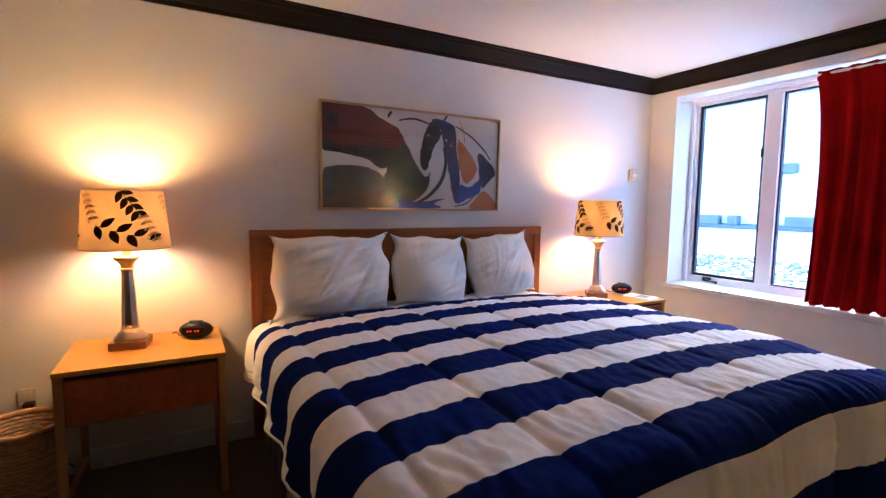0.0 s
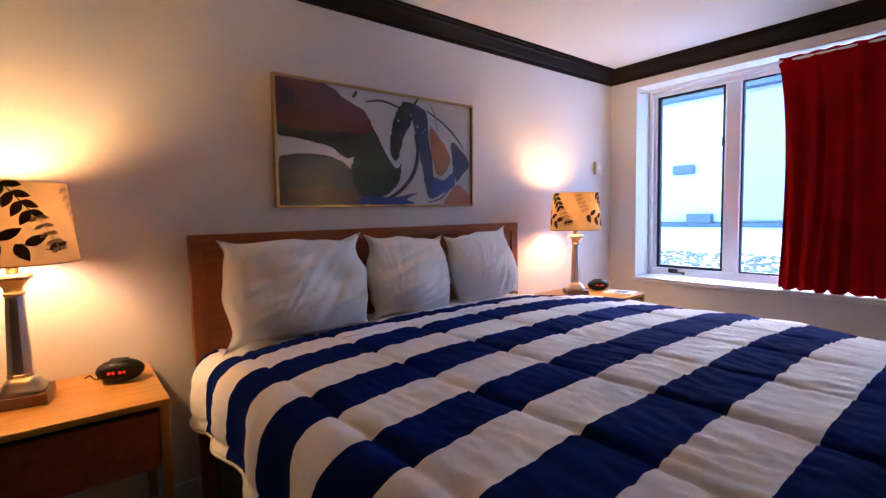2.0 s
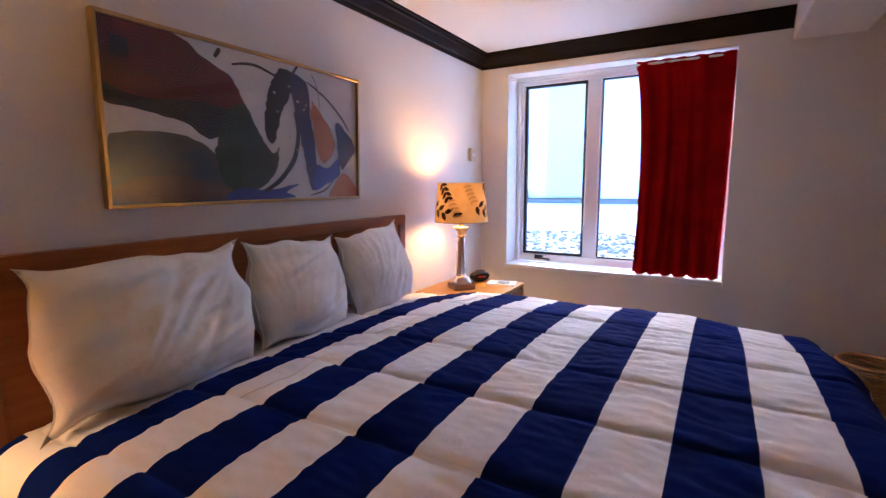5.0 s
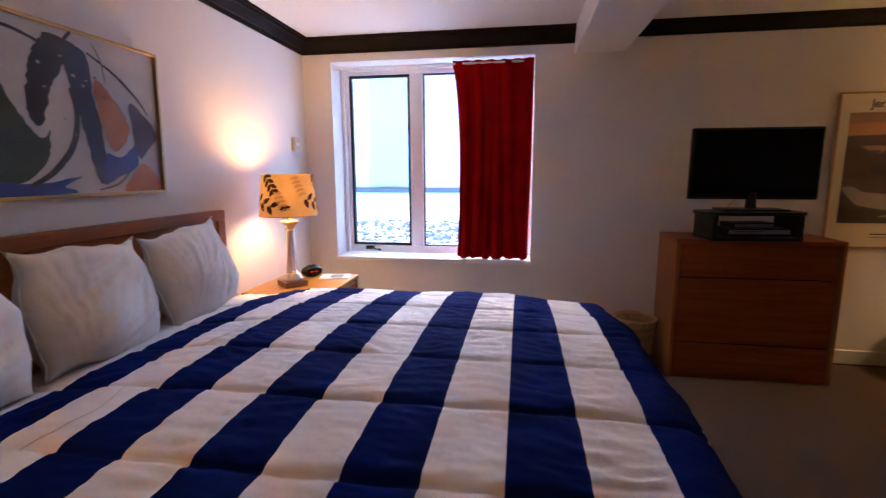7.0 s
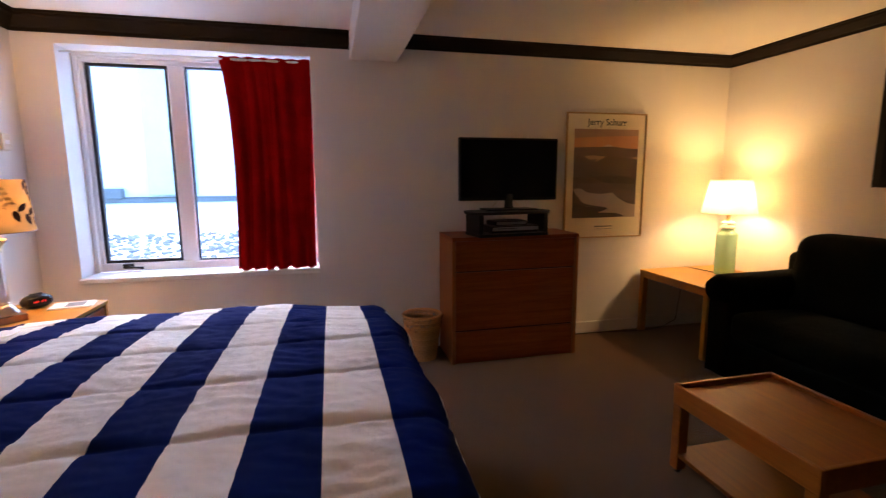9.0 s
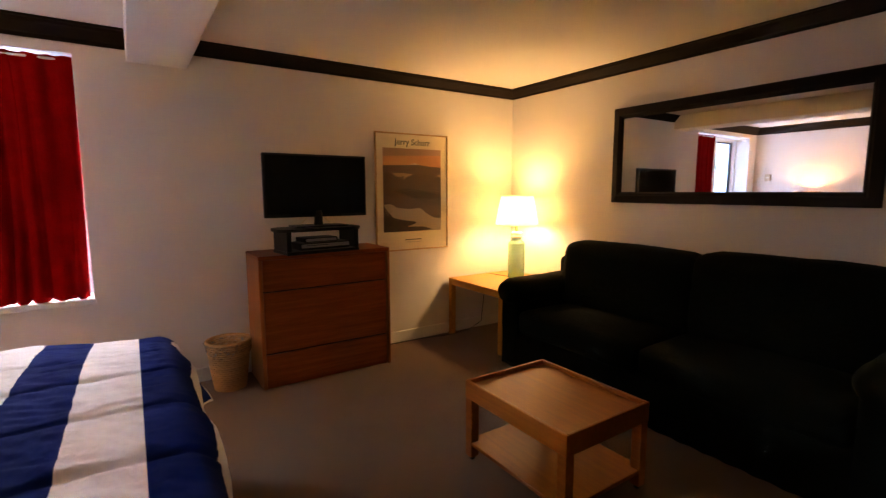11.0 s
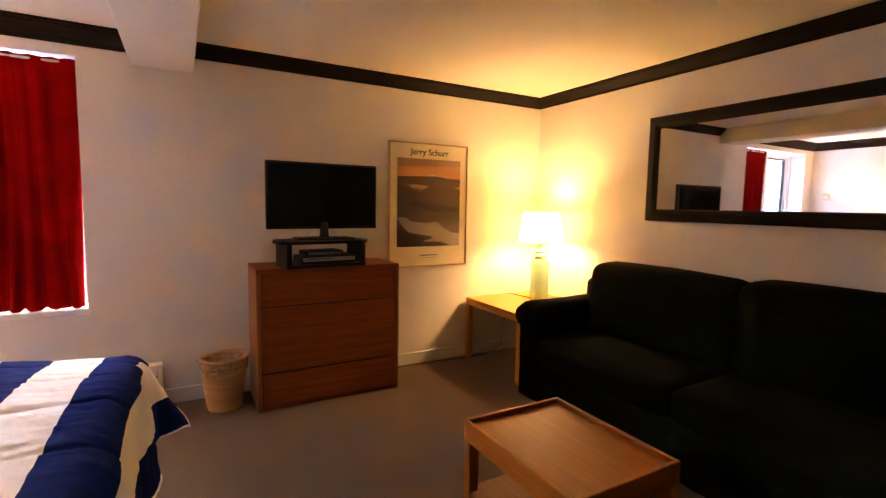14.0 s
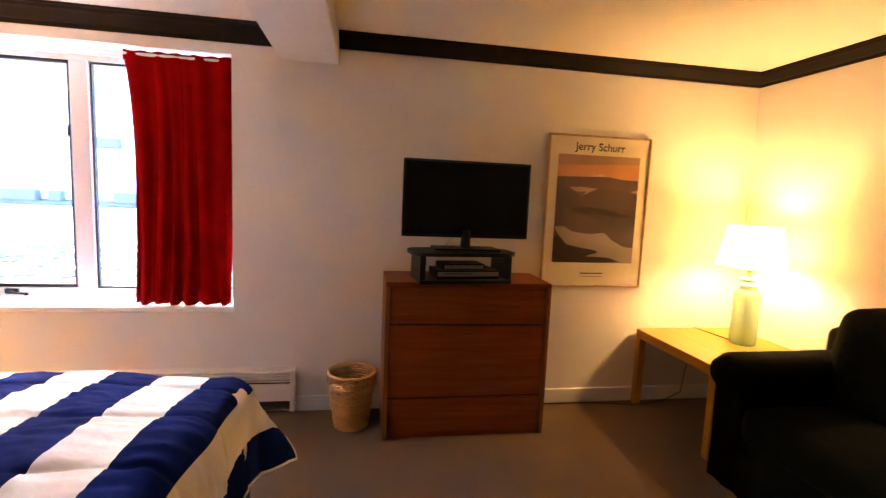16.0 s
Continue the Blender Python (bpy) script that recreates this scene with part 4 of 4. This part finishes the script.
flat_shape("red_highlight", ((0.06, 0.80), (0.14, 0.86), (0.24, 0.80), (0.28, 0.70), (0.16, 0.70)), -0.0229, paint("crimson_wash", (0.12, 0.012, 0.014), (0.075, 0.010, 0.014)), pic, IW, IH)
for k in range(26):
    q = random.Random(k)
    cx, cy, r = q.uniform(0.52, 0.80), q.uniform(0.06, 0.9), q.uniform(0.002, 0.006)
    flat_shape("splash", ((cx - r, cy), (cx, cy + 1.7 * r), (cx + r, cy), (cx, cy - 1.7 * r)), -0.0230, P_GROUND if k % 2 else P_BLACK, pic, IW, IH)
part("dark_square", box(-0.47 * IW, -0.0232, 0.30 * IH, -0.425 * IW, -0.0228, 0.41 * IH), P_BLACK, pic)
part("glass", sheet(1, 1, lambda u, v: ((u - 0.5) * IW, -0.027, (v - 0.5) * IH)), M_PGLASS, pic, "reflective picture glass")

# ---- sofa side of the room ----
SX0, SX1 = 1.402, 2.402  # dresser, along y
dr = thing("dresser", pose(XE - 0.03, 0, 0), "reddish wooden dresser with three flush drawers", "dresser")
DX, DH = -0.405, 0.952
part("top_board", box(DX, SX0, DH - 0.028, 0, SX1, DH, 0.003), M_CHERRY, dr)
# side boards in the lighter oak: light on the side put into the colour
part("side_board", box(DX, SX0, 0, 0, SX0 + 0.026, DH - 0.028, 0.002), M_CHERRY_Z, dr)
part("side_board", box(DX, SX1 - 0.026, 0, 0, SX1, DH - 0.028, 0.002), M_CHERRY_Z, dr)
part("back_board", box(-0.015, SX0 + 0.026, 0.02, 0, SX1 - 0.026, DH - 0.028), M_CHERRY, dr)
part("plinth", box(DX + 0.02, SX0 + 0.026, 0, DX + 0.04, SX1 - 0.026, 0.03), M_CHERRY, dr)
# near-black board added behind the drawers to draw the shade in their gaps
part("gap_shade_board", box(DX + 0.035, SX0 + 0.026, 0.03, DX + 0.045, SX1 - 0.026, DH - 0.03), M_MFRAME, dr)
for z0, z1 in ((0.032, 0.243), (0.254, 0.692), (0.701, 0.9215)):
    part("drawer_front", box(DX + 0.010, SX0 + 0.030, z0, DX + 0.032, SX1 - 0.030, z1, 0.004, seg=2), M_CHERRY, dr)

ts = thing("tv_riser", pose(2.955, 1.955, DH, 0, 0, -90 + 6), "black swivel riser shelf standing on the dresser", "tv stand")
bm = bmesh.new()
loop = [(0.32 * math.copysign(abs(math.cos(a)) ** 0.35, math.cos(a)), 0.155 * math.copysign(abs(math.sin(a)) ** 0.6, math.sin(a))) for a in [2 * math.pi * k / 48 for k in range(48)]]
lo, hi = [bm.verts.new((x, y, 0.162)) for x, y in loop], [bm.verts.new((x, y, 0.182)) for x, y in loop]
bm.faces.new(hi)
bm.faces.new(list(reversed(lo)))
for k in range(48):
    bm.faces.new((lo[k], lo[(k + 1) % 48], hi[(k + 1) % 48], hi[k]))
part("top_shelf", bm, M_BLACK, ts)
part("bottom_shelf", box(-0.28, -0.13, 0.0, 0.28, 0.14, 0.022, 0.004), M_BLACK, ts)
for sx in (-1, 1):
    part("side_panel", box(sx * 0.245, -0.125, 0.022, sx * 0.278, 0.13, 0.162, 0.003), M_BLACK, ts)
dv = thing("disc_player", pose(2.935, 1.94, DH + 0.0225, 0, 0, -90 + 6), "black disc player with a silver front in the riser", "disc player")
part("case", box(-0.19, -0.095, 0.004, 0.19, 0.10, 0.055, 0.003), M_BLACK, dv)
part("front_strip", box(-0.185, -0.100, 0.022, 0.185, -0.0955, 0.048, 0.001), M_SILVER, dv)
part("tray_slot", box(-0.15, -0.1015, 0.036, 0.02, -0.1004, 0.040), M_BLACK, dv)
rc = thing("cable_box", pose(2.95, 1.96, DH + 0.0782, 0, 0, -90 + 6), "slim grey box on the disc player", "cable box")
part("case", box(-0.13, -0.08, 0, 0.13, 0.08, 0.032, 0.003), M_BLACK, rc)
part("front_strip", box(-0.12, -0.0825, 0.006, 0.12, -0.0805, 0.026), M_SILVER, rc)

tv = thing("television", pose(3.015, 1.92, DH + 0.182, 0, 0, -90 + 1), "black flat-screen television, switched off", "television")
part("stand_base", box(-0.20, -0.10, 0, 0.20, 0.10, 0.012, 0.006, seg=2), M_BLACK, tv)
part("neck", lathe(((0.035, 0.012), (0.030, 0.03), (0.026, 0.12)), 20, power=3), M_BLACK, tv, "", True)
part("casing", box(-0.392, -0.012, 0.072, 0.392, 0.030, 0.534, 0.006, seg=2), M_BLACK, tv)
part("rear_bulge", box(-0.24, 0.030, 0.12, 0.24, 0.065, 0.45, 0.012, seg=2), M_BLACK, tv)
part("screen", box(-0.376, -0.0145, 0.096, 0.376, -0.0125, 0.518), M_SCREEN, tv, "glossy black screen")
part("emblem", box(-0.018, -0.0145, 0.080, 0.018, -0.0125, 0.087), M_SILVER, tv)
part("cable", tube(((-0.05, 0.05, 0.13), (-0.08, 0.06, 0.05), (-0.12, 0.07, 0.01)), 0.004, 6), M_BEIGE, tv, "", True)
part("cable", tube(((0.05, 0.05, 0.13), (0.08, 0.06, 0.05), (0.13, 0.07, 0.01)), 0.004, 6), M_BEIGE, tv, "", True)

# poster
QW, QH = 0.755, 1.052
po = thing("landscape_poster", pose(XE - 0.001, 0.938, 1.383, 0, 0, -90), "framed poster of a lake landscape at dusk in pale wood", "poster")
frame_bars(QW, QH, 0.012, -0.026, M_PALEWOOD, po)
P_MAT = paint("poster_cream", (0.74, 0.66, 0.48), (0.80, 0.72, 0.54))
P_SKY = paint("poster_orange", (0.55, 0.235, 0.085), (0.66, 0.32, 0.14), 2)
P_SKY2 = paint("poster_haze", (0.36, 0.21, 0.13), (0.44, 0.27, 0.17), 2)
P_FAR = paint("poster_far_hill", (0.115, 0.066, 0.050), (0.145, 0.08, 0.062))
P_MID = paint("poster_mid_hill", (0.080, 0.043, 0.032), (0.11, 0.06, 0.043))
P_NEAR = paint("poster_near_hill", (0.042, 0.022, 0.018), (0.065, 0.035, 0.027))
P_WATER = paint("poster_water", (0.33, 0.26, 0.21), (0.38, 0.30, 0.25))
P_SNOWCAP = paint("poster_snow", (0.62, 0.44, 0.34), (0.66, 0.48, 0.38))
P_INK = paint("poster_ink", (0.03, 0.028, 0.025))
part("mount", box(-QW / 2 + 0.012, -0.014, -QH / 2 + 0.012, QW / 2 - 0.012, -0.004, QH / 2 - 0.012), P_MAT, po, "cream poster paper")
art = new("picture")
art.parent = po
art.location = (0, 0, 0.020)
AW, AH = 0.605, 0.745
part("sky", box(-AW / 2, -0.0146, -AH / 2, AW / 2, -0.0142, AH / 2), P_SKY, art)
flat_shape("upper_haze", ((0, 0.90), (0, 1), (1, 1), (1, 0.93), (0.5, 0.92)), -0.0150, P_SKY2, art, AW, AH, False)
flat_shape("snow_peak", ((0.38, 0.80), (0.46, 0.815), (0.53, 0.835), (0.60, 0.815), (0.70, 0.80), (0.55, 0.78)), -0.0152, P_SNOWCAP, art, AW, AH, False)
flat_shape("far_hill", ((0, 0.795), (0.2, 0.80), (0.40, 0.805), (0.62, 0.81), (0.8, 0.79), (1, 0.785), (1, 0.5), (0, 0.5)), -0.0154, P_FAR, art, AW, AH, False)
flat_shape("mist", ((0.15, 0.70), (0.24, 0.66), (0.36, 0.67), (0.31, 0.61), (0.42, 0.66), (0.55, 0.69), (0.30, 0.71)), -0.0156, P_SKY2, art, AW, AH, False)
flat_shape("mid_hill", ((0, 0.72), (0.10, 0.70), (0.20, 0.65), (0.30, 0.62), (0.40, 0.66), (0.52, 0.70), (0.75, 0.69), (1, 0.68), (1, 0.2), (0, 0.2)), -0.0158, P_MID, art, AW, AH, False)
flat_shape("bright_mist", ((0.90, 0.68), (1, 0.70), (1, 0.66)), -0.0160, P_SKY2, art, AW, AH, False)
flat_shape("near_hill", ((0.18, 0.50), (0.34, 0.53), (0.60, 0.51), (0.80, 0.47), (1, 0.44), (1, 0.30), (0.78, 0.31), (0.60, 0.38), (0.40, 0.43)), -0.0162, P_NEAR, art, AW, AH, False)
flat_shape("plain", ((0, 0.45), (0.2, 0.42), (0.5, 0.38), (0.75, 0.30), (1, 0.26), (1, 0.1), (0, 0.1)), -0.0164, P_MID, art, AW, AH, False)
flat_shape("lake", ((0, 0.33), (0.12, 0.34), (0.22, 0.29), (0.45, 0.27), (0.62, 0.29), (0.72, 0.22), (0.85, 0.17), (1, 0.15), (1, 0.0), (0.7, 0.0), (0.45, 0.06), (0.2, 0.14), (0.06, 0.26)), -0.0166, P_WATER, art, AW, AH, False)
flat_shape("shore", ((0, 0.26), (0.10, 0.21), (0.16, 0.17), (0.34, 0.14), (0.52, 0.12), (0.56, 0.10), (0.40, 0.06), (0.70, 0.05), (0.85, 0.01), (0.6, 0), (0, 0)), -0.0168, P_NEAR, art, AW, AH, False)
flat_shape("far_shore", ((0.72, 0.23), (0.84, 0.20), (1, 0.19), (1, 0.15), (0.86, 0.16)), -0.0170, P_NEAR, art, AW, AH, False)
tx = bpy.data.curves.new("title_text", "FONT")
tx.body, tx.size, tx.align_x, tx.extrude = "Jerry Schurr", 0.074, "CENTER", 0.0004
tx.offset = 0.0012
tx.materials.append(P_INK)
to = new("title_text", tx)
to.parent = po
to.matrix_local = pose(0.0, -0.0150, 0.425, 90, 0, 0)
part("caption_bar", box(-0.085, -0.0152, -0.432, 0.085, -0.0142, -0.424), P_INK, po)
part("caption_bar", box(-0.085, -0.0152, -0.452, 0.085, -0.0142, -0.449), P_INK, po)
part("glass", sheet(1, 1, lambda u, v: ((u - 0.5) * (QW - 0.024), -0.020, (v - 0.5) * (QH - 0.024))), M_PGLASS, po, "reflective picture glass")

# mirror
MX0, MX1, MZ0, MZ1 = 0.335, 2.040, 1.300, 2.055
mi = thing("wall_mirror", pose((MX0 + MX1) / 2, YS, (MZ0 + MZ1) / 2, 0, 0, 180), "long wall mirror in a wide dark espresso frame", "mirror")
MW, MH = MX1 - MX0, MZ1 - MZ0


def moulding(w, h, prof, mat, parent):
    """A frame of four mitred mouldings; prof rows are (inward, out from the wall)."""
    cs = ((-w / 2, -h / 2), (w / 2, -h / 2), (w / 2, h / 2), (-w / 2, h / 2))
    for a in range(4):
        bm = bmesh.new()
        ends = []
        for c in (cs[a], cs[(a + 1) % 4]):
            sx, sz = (1 if c[0] < 0 else -1), (1 if c[1] < 0 else -1)
            ends.append([bm.verts.new((c[0] + sx * i, -o, c[1] + sz * i)) for i, o in prof])
        n = len(prof)
        for k in range(n):
            bm.faces.new((ends[0][k], ends[0][(k + 1) % n], ends[1][(k + 1) % n], ends[1][k]))
        bmesh.ops.recalc_face_normals(bm, faces=bm.faces[:])
        part("frame_moulding", bm, mat, parent)


moulding(MW, MH, ((0, 0.002), (0, 0.022), (0.008, 0.030), (0.055, 0.036), (0.066, 0.030), (0.074, 0.030), (0.086, 0.016), (0.086, 0.002)), M_MFRAME, mi)
part("mirror_glass", box(-MW / 2 + 0.08, -0.012, -MH / 2 + 0.08, MW / 2 - 0.08, -0.004, MH / 2 - 0.08), M_MIRROR, mi, "silvered mirror glass")


# side table and lamp in the corner
def plain_table(name, x0, y0, x1, y1, h, top, leg, apron, mat, label):
    t = thing(name, pose(x0, y0, 0), label, "table")
    w, d = x1 - x0, y1 - y0
    part("tabletop", box(0, 0, h - top, w, d, h, 0.004, seg=2), mat, t)
    for x in (0.001, w - leg - 0.001):
        for y in (0.001, d - leg - 0.001):
            part("leg", box(x, y, 0, x + leg, y + leg, h - top, 0.003), mat, t)
    for y in (0.004, d - 0.022):
        part("apron", box(leg, y, h - top - apron, w - leg, y + 0.018, h - top), mat, t)
    for x in (0.004, w - 0.022):
        part("apron", box(x, leg, h - top - apron, x + 0.018, d - leg, h - top), mat, t)
    return t


ET_H = 0.558
plain_table("end_table", 2.475, -0.235, 3.270, 0.555, ET_H, 0.022, 0.050, 0.042, M_MAPLE, "square honey wood end table in the corner")
L3 = (2.895, 0.018)
l3 = thing("corner_lamp", pose(L3[0], L3[1], ET_H), "pale green glass table lamp with an ivory shade, lit", "lamp")
part("glass_body", lathe(((0.072, 0), (0.078, 0.006), (0.080, 0.02), (0.080, 0.335), (0.074, 0.35), (0.055, 0.360), (0.046, 0.376), (0.050, 0.390)), 40), M_CELADON, l3, "pale green glass cylinder", True)
part("neck_ring", lathe(((0.052, 0.390), (0.058, 0.395), (0.056, 0.407), (0.030, 0.420), (0.020, 0.445)), 32), M_TRIMW, l3, "white neck ring", True)
part("inner_cord", tube(((0, 0, 0.004), (0.004, 0, 0.17), (0, 0, 0.390)), 0.004, 6), M_BRONZE, l3, "cord inside the glass", True)
part("collar_ring", lathe(((0.030, 0.425), (0.050, 0.431), (0.052, 0.443), (0.030, 0.451)), 32), M_TRIMW, l3, "white upper ring", True)
part("socket", lathe(((0.016, 0.445), (0.018, 0.51), (0.012, 0.52)), 16), M_GOLD, l3, "", True)
part("bulb", lathe(((0.010, 0.52), (0.014, 0.535), (0.030, 0.57), (0.032, 0.595), (0.020, 0.622), (0.004, 0.63)), 16), M_BULB, l3, "", True)
S3B, S3T = 0.520, 0.785
sh3 = part("shade", lathe(((0.205, S3B), (0.153, S3T)), 72, caps=False), M_SHADE3, l3, "ivory empire shade", True)
for z, r in ((S3B, 0.205), (S3T, 0.153)):
    part("shade_hem", tube([(r * math.cos(2 * math.pi * k / 60), r * math.sin(2 * math.pi * k / 60), z) for k in range(60)], 0.0025, 6, closed=True), M_SHADE3, sh3, "", True)
bulb_light(L3[0], L3[1], ET_H + 0.660, BULB_SIDE)
part("power_cord", tube(((0.07, 0.03, 0.004), (0.22, 0.05, 0.004), (0.382, 0.06, 0.0), (0.391, 0.08, -0.2), (0.387, 0.12, -0.50), (0.35, 0.30, -0.552), (0.31, 0.55, -0.552), (0.36, 0.85, -0.552), (0.375, 1.35, -0.552)), 0.0035, 6), M_BLACK, l3, "dark power cord along the floor", True)

# coffee table with a tray top and a low shelf
ct = thing("coffee_table", pose(0.722, 1.166, 0), "low brown wooden coffee table with tray top and shelf", "table")
CW, CD, CH = 0.682, 0.555, 0.430
part("tray_top", box(0.012, 0.012, CH - 0.040, CW - 0.012, CD - 0.012, CH - 0.022), M_BROWN, ct)
part("rim", box(0, 0, CH - 0.095, CW, 0.018, CH, 0.005, seg=2), M_BROWN, ct)
part("rim", box(0, CD - 0.018, CH - 0.095, CW, CD, CH, 0.005, seg=2), M_BROWN, ct)
part("rim", box(0.0005, 0.018, CH - 0.095, 0.018, CD - 0.018, CH - 0.0005, 0.004, seg=2), M_BROWN, ct)
part("rim", box(CW - 0.018, 0.018, CH - 0.095, CW - 0.0005, CD - 0.018, CH - 0.0005, 0.004, seg=2), M_BROWN, ct)
for x in (0.002, CW - 0.052):
    for y in (0.002, CD - 0.052):
        part("leg", box(x, y, 0.022, x + 0.050, y + 0.050, CH - 0.094, 0.003), M_BROWN, ct)
        part("caster", lathe(((0.012, 0), (0.016, 0.004), (0.016, 0.020), (0.008, 0.023)), 14, centre=(x + 0.025, y + 0.025)), M_BLACK, ct, "", True)
part("shelf", box(0.006, 0.006, 0.085, CW - 0.006, CD - 0.006, 0.105, 0.003), M_BROWN, ct)

# sofa
sf = thing("sofa", pose(0, 0, 0), "black-green chenille three-seat sofa with rolled arms", "sofa")
FX_0, FX_1 = -0.09, 2.395


def soft_box(x0, y0, z0, x1, y1, z1, bevel, puff=0.0, seed=0.0):
    bm = box(x0, y0, z0, x1, y1, z1, bevel, seg=4)
    bmesh.ops.subdivide_edges(bm, edges=[e for e in bm.edges if e.calc_length() > 0.12], cuts=5, use_grid_fill=True)
    c = Vector(((x0 + x1) / 2, (y0 + y1) / 2, (z0 + z1) / 2))
    hs = Vector(((x1 - x0) / 2, (y1 - y0) / 2, (z1 - z0) / 2))
    for v in bm.verts:
        d = v.co - c
        q = [max(0.0, 1 - (d[k] / hs[k]) ** 2) for k in range(3)]
        for k in range(3):
            o = [j for j in range(3) if j != k]
            v.co[k] += math.copysign(puff, d[k]) * q[o[0]] * q[o[1]] * (abs(d[k]) / hs[k])
        nz = noise.noise(v.co * 4 + Vector((seed, 0, 0)))
        v.co += (d.normalized() * nz * 0.012)
    return bm


part("base", soft_box(FX_0 + 0.02, -0.16, 0.02, FX_1 - 0.02, 0.62, 0.30, 0.02), M_SOFA, sf, "", True)
part("skirt", sheet(140, 3, lambda u, v: (FX_0 + 0.03 + (FX_1 - FX_0 - 0.06) * u, 0.640 + 0.006 * math.sin(u * 120) * (1 - v), 0.004 + 0.24 * v)), M_SOFA, sf, "", True)
part("back_frame", soft_box(FX_0 + 0.04, -0.20, 0.20, FX_1 - 0.04, 0.02, 0.84, 0.05), M_SOFA, sf, "", True)
for k in range(2):
    xa = FX_0 + 0.22 + k * 1.025
    part("seat_cushion", soft_box(xa, 0.02, 0.29, xa + 1.020, 0.66, 0.475, 0.055, 0.025, k), M_SOFA, sf, "", True)
for k in range(2):
    xa = FX_0 + 0.15 + k * 1.085
    bm = soft_box(xa, -0.14, 0.44, xa + 1.084, 0.17, 0.975 + 0.02 * (1 - k), 0.085, 0.020, 5 + k)
    for v in bm.verts:
        v.co.y -= 0.10 * (v.co.z - 0.44)
    part("back_cushion", bm, M_SOFA, sf, "", True)
for k, x in enumerate((FX_0, FX_1 - 0.24)):
    bm = bmesh.new()
    n = 30
    prof = []
    for j in range(n):
        a = 2 * math.pi * j / n
        c, s = math.cos(a), math.sin(a)
        prof.append((0.125 * c, 0.105 * s))
    rings = []
    for y in [-0.17 + 0.86 * t / 14 for t in range(15)]:
        e = 1 - 0.25 * max(0, (y - 0.62) / 0.07) ** 2
        wob = 0.006 * noise.noise((y * 6, k * 3, 0))
        rings.append([bm.verts.new((x + 0.12 + p * e + wob, y, 0.610 + q * e + wob + 0.03 * (0.3 - y) * 0.3)) for p, q in prof])
    for a, b in zip(rings, rings[1:]):
        for j in range(n):
            bm.faces.new((a[j], b[j], b[(j + 1) % n], a[(j + 1) % n]))
    bm.faces.new(rings[0])
    bm.faces.new(list(reversed(rings[-1])))
    part("arm_roll", bm, M_SOFA, sf, "rolled sofa arm", True)
    part("arm_panel", soft_box(x + 0.035, -0.16, 0.02, x + 0.215, 0.655, 0.60, 0.03), M_SOFA, sf, "", True)


# waste baskets
def basket(m, label, r0, r1, h):
    b = thing("waste_basket", m, label, "waste basket", "woven waste baskets")
    rows = 22
    for k in range(rows):
        z = 0.006 + (h - 0.012) * k / (rows - 1)
        r = r0 + (r1 - r0) * (k / (rows - 1)) ** 0.85
        pts = [((r + 0.0035 * math.cos(18 * 2 * math.pi * j / 72 + math.pi * (k % 2))) * math.cos(2 * math.pi * j / 72), (r + 0.0035 * math.cos(18 * 2 * math.pi * j / 72 + math.pi * (k % 2))) * math.sin(2 * math.pi * j / 72), z) for j in range(72)]
        part("woven_strand", tube(pts, h / rows * 0.52, 5, closed=True), M_WICKER, b, "", True)
    part("bottom", lathe(((r0, 0.0), (r0, 0.010)), 36), M_WICKER, b)
    part("rim", tube([(r1 * 1.02 * math.cos(2 * math.pi * j / 48), r1 * 1.02 * math.sin(2 * math.pi * j / 48), h) for j in range(48)], 0.011, 8, closed=True), M_WICKER, b, "", True)

    def bag(u, v):
        a = 2 * math.pi * u
        cr = 0.006 * noise.noise((math.cos(a) * 6, math.sin(a) * 6, v * 4)) + 0.004 * math.sin(a * 23)
        if v < 0.5:
            t = v / 0.5
            return ((r0 + (r1 - r0) * t - 0.012 + cr) * math.cos(a), (r0 + (r1 - r0) * t - 0.012 + cr) * math.sin(a), 0.02 + (h - 0.01) * t)
        t = (v - 0.5) / 0.5
        r = r1 + 0.016 - (r1 - r0) * 0.35 * t + cr * 2
        return (r * math.cos(a), r * math.sin(a), h + 0.014 * math.sin(math.pi * min(1, t * 2)) - 0.085 * t * (1 + 0.25 * math.sin(3 * a)))
    part("bag_liner", sheet(72, 22, bag), M_LINER, b, "thin clear plastic liner", True)
    return b


m_li, nt_li, b_li = nodes_of("thin_plastic_liner")
tl = nt_li.nodes.new("ShaderNodeBsdfTransparent")
ml = nt_li.nodes.new("ShaderNodeMixShader")
b_li.inputs["Base Color"].default_value = (0.75, 0.72, 0.68, 1)
b_li.inputs["Roughness"].default_value = 0.25
nl = noise_node(nt_li, 30, 4)
rl = ramp(nt_li, nl.outputs[0], [(0.42, (0.07, 0.07, 0.07)), (0.72, (0.42, 0.42, 0.42))])
link(nt_li, rl.outputs[0], ml.inputs[0])
link(nt_li, tl.outputs[0], ml.inputs[1])
link(nt_li, b_li.outputs[0], ml.inputs[2])
link(nt_li, ml.outputs[0], nt_li.nodes["Material Output"].inputs[0])
bump(nt_li, b_li, nl.outputs[0], 0.6, 0.01)
M_LINER = m_li
basket(pose(3.080, 2.585, 0), "wicker waste basket with a clear liner by the dresser", 0.098, 0.140, 0.345)
basket(pose(-0.940, 4.93, 0, 0, 0, 40), "wicker waste basket with a clear liner by the nightstand", 0.105, 0.150, 0.375)
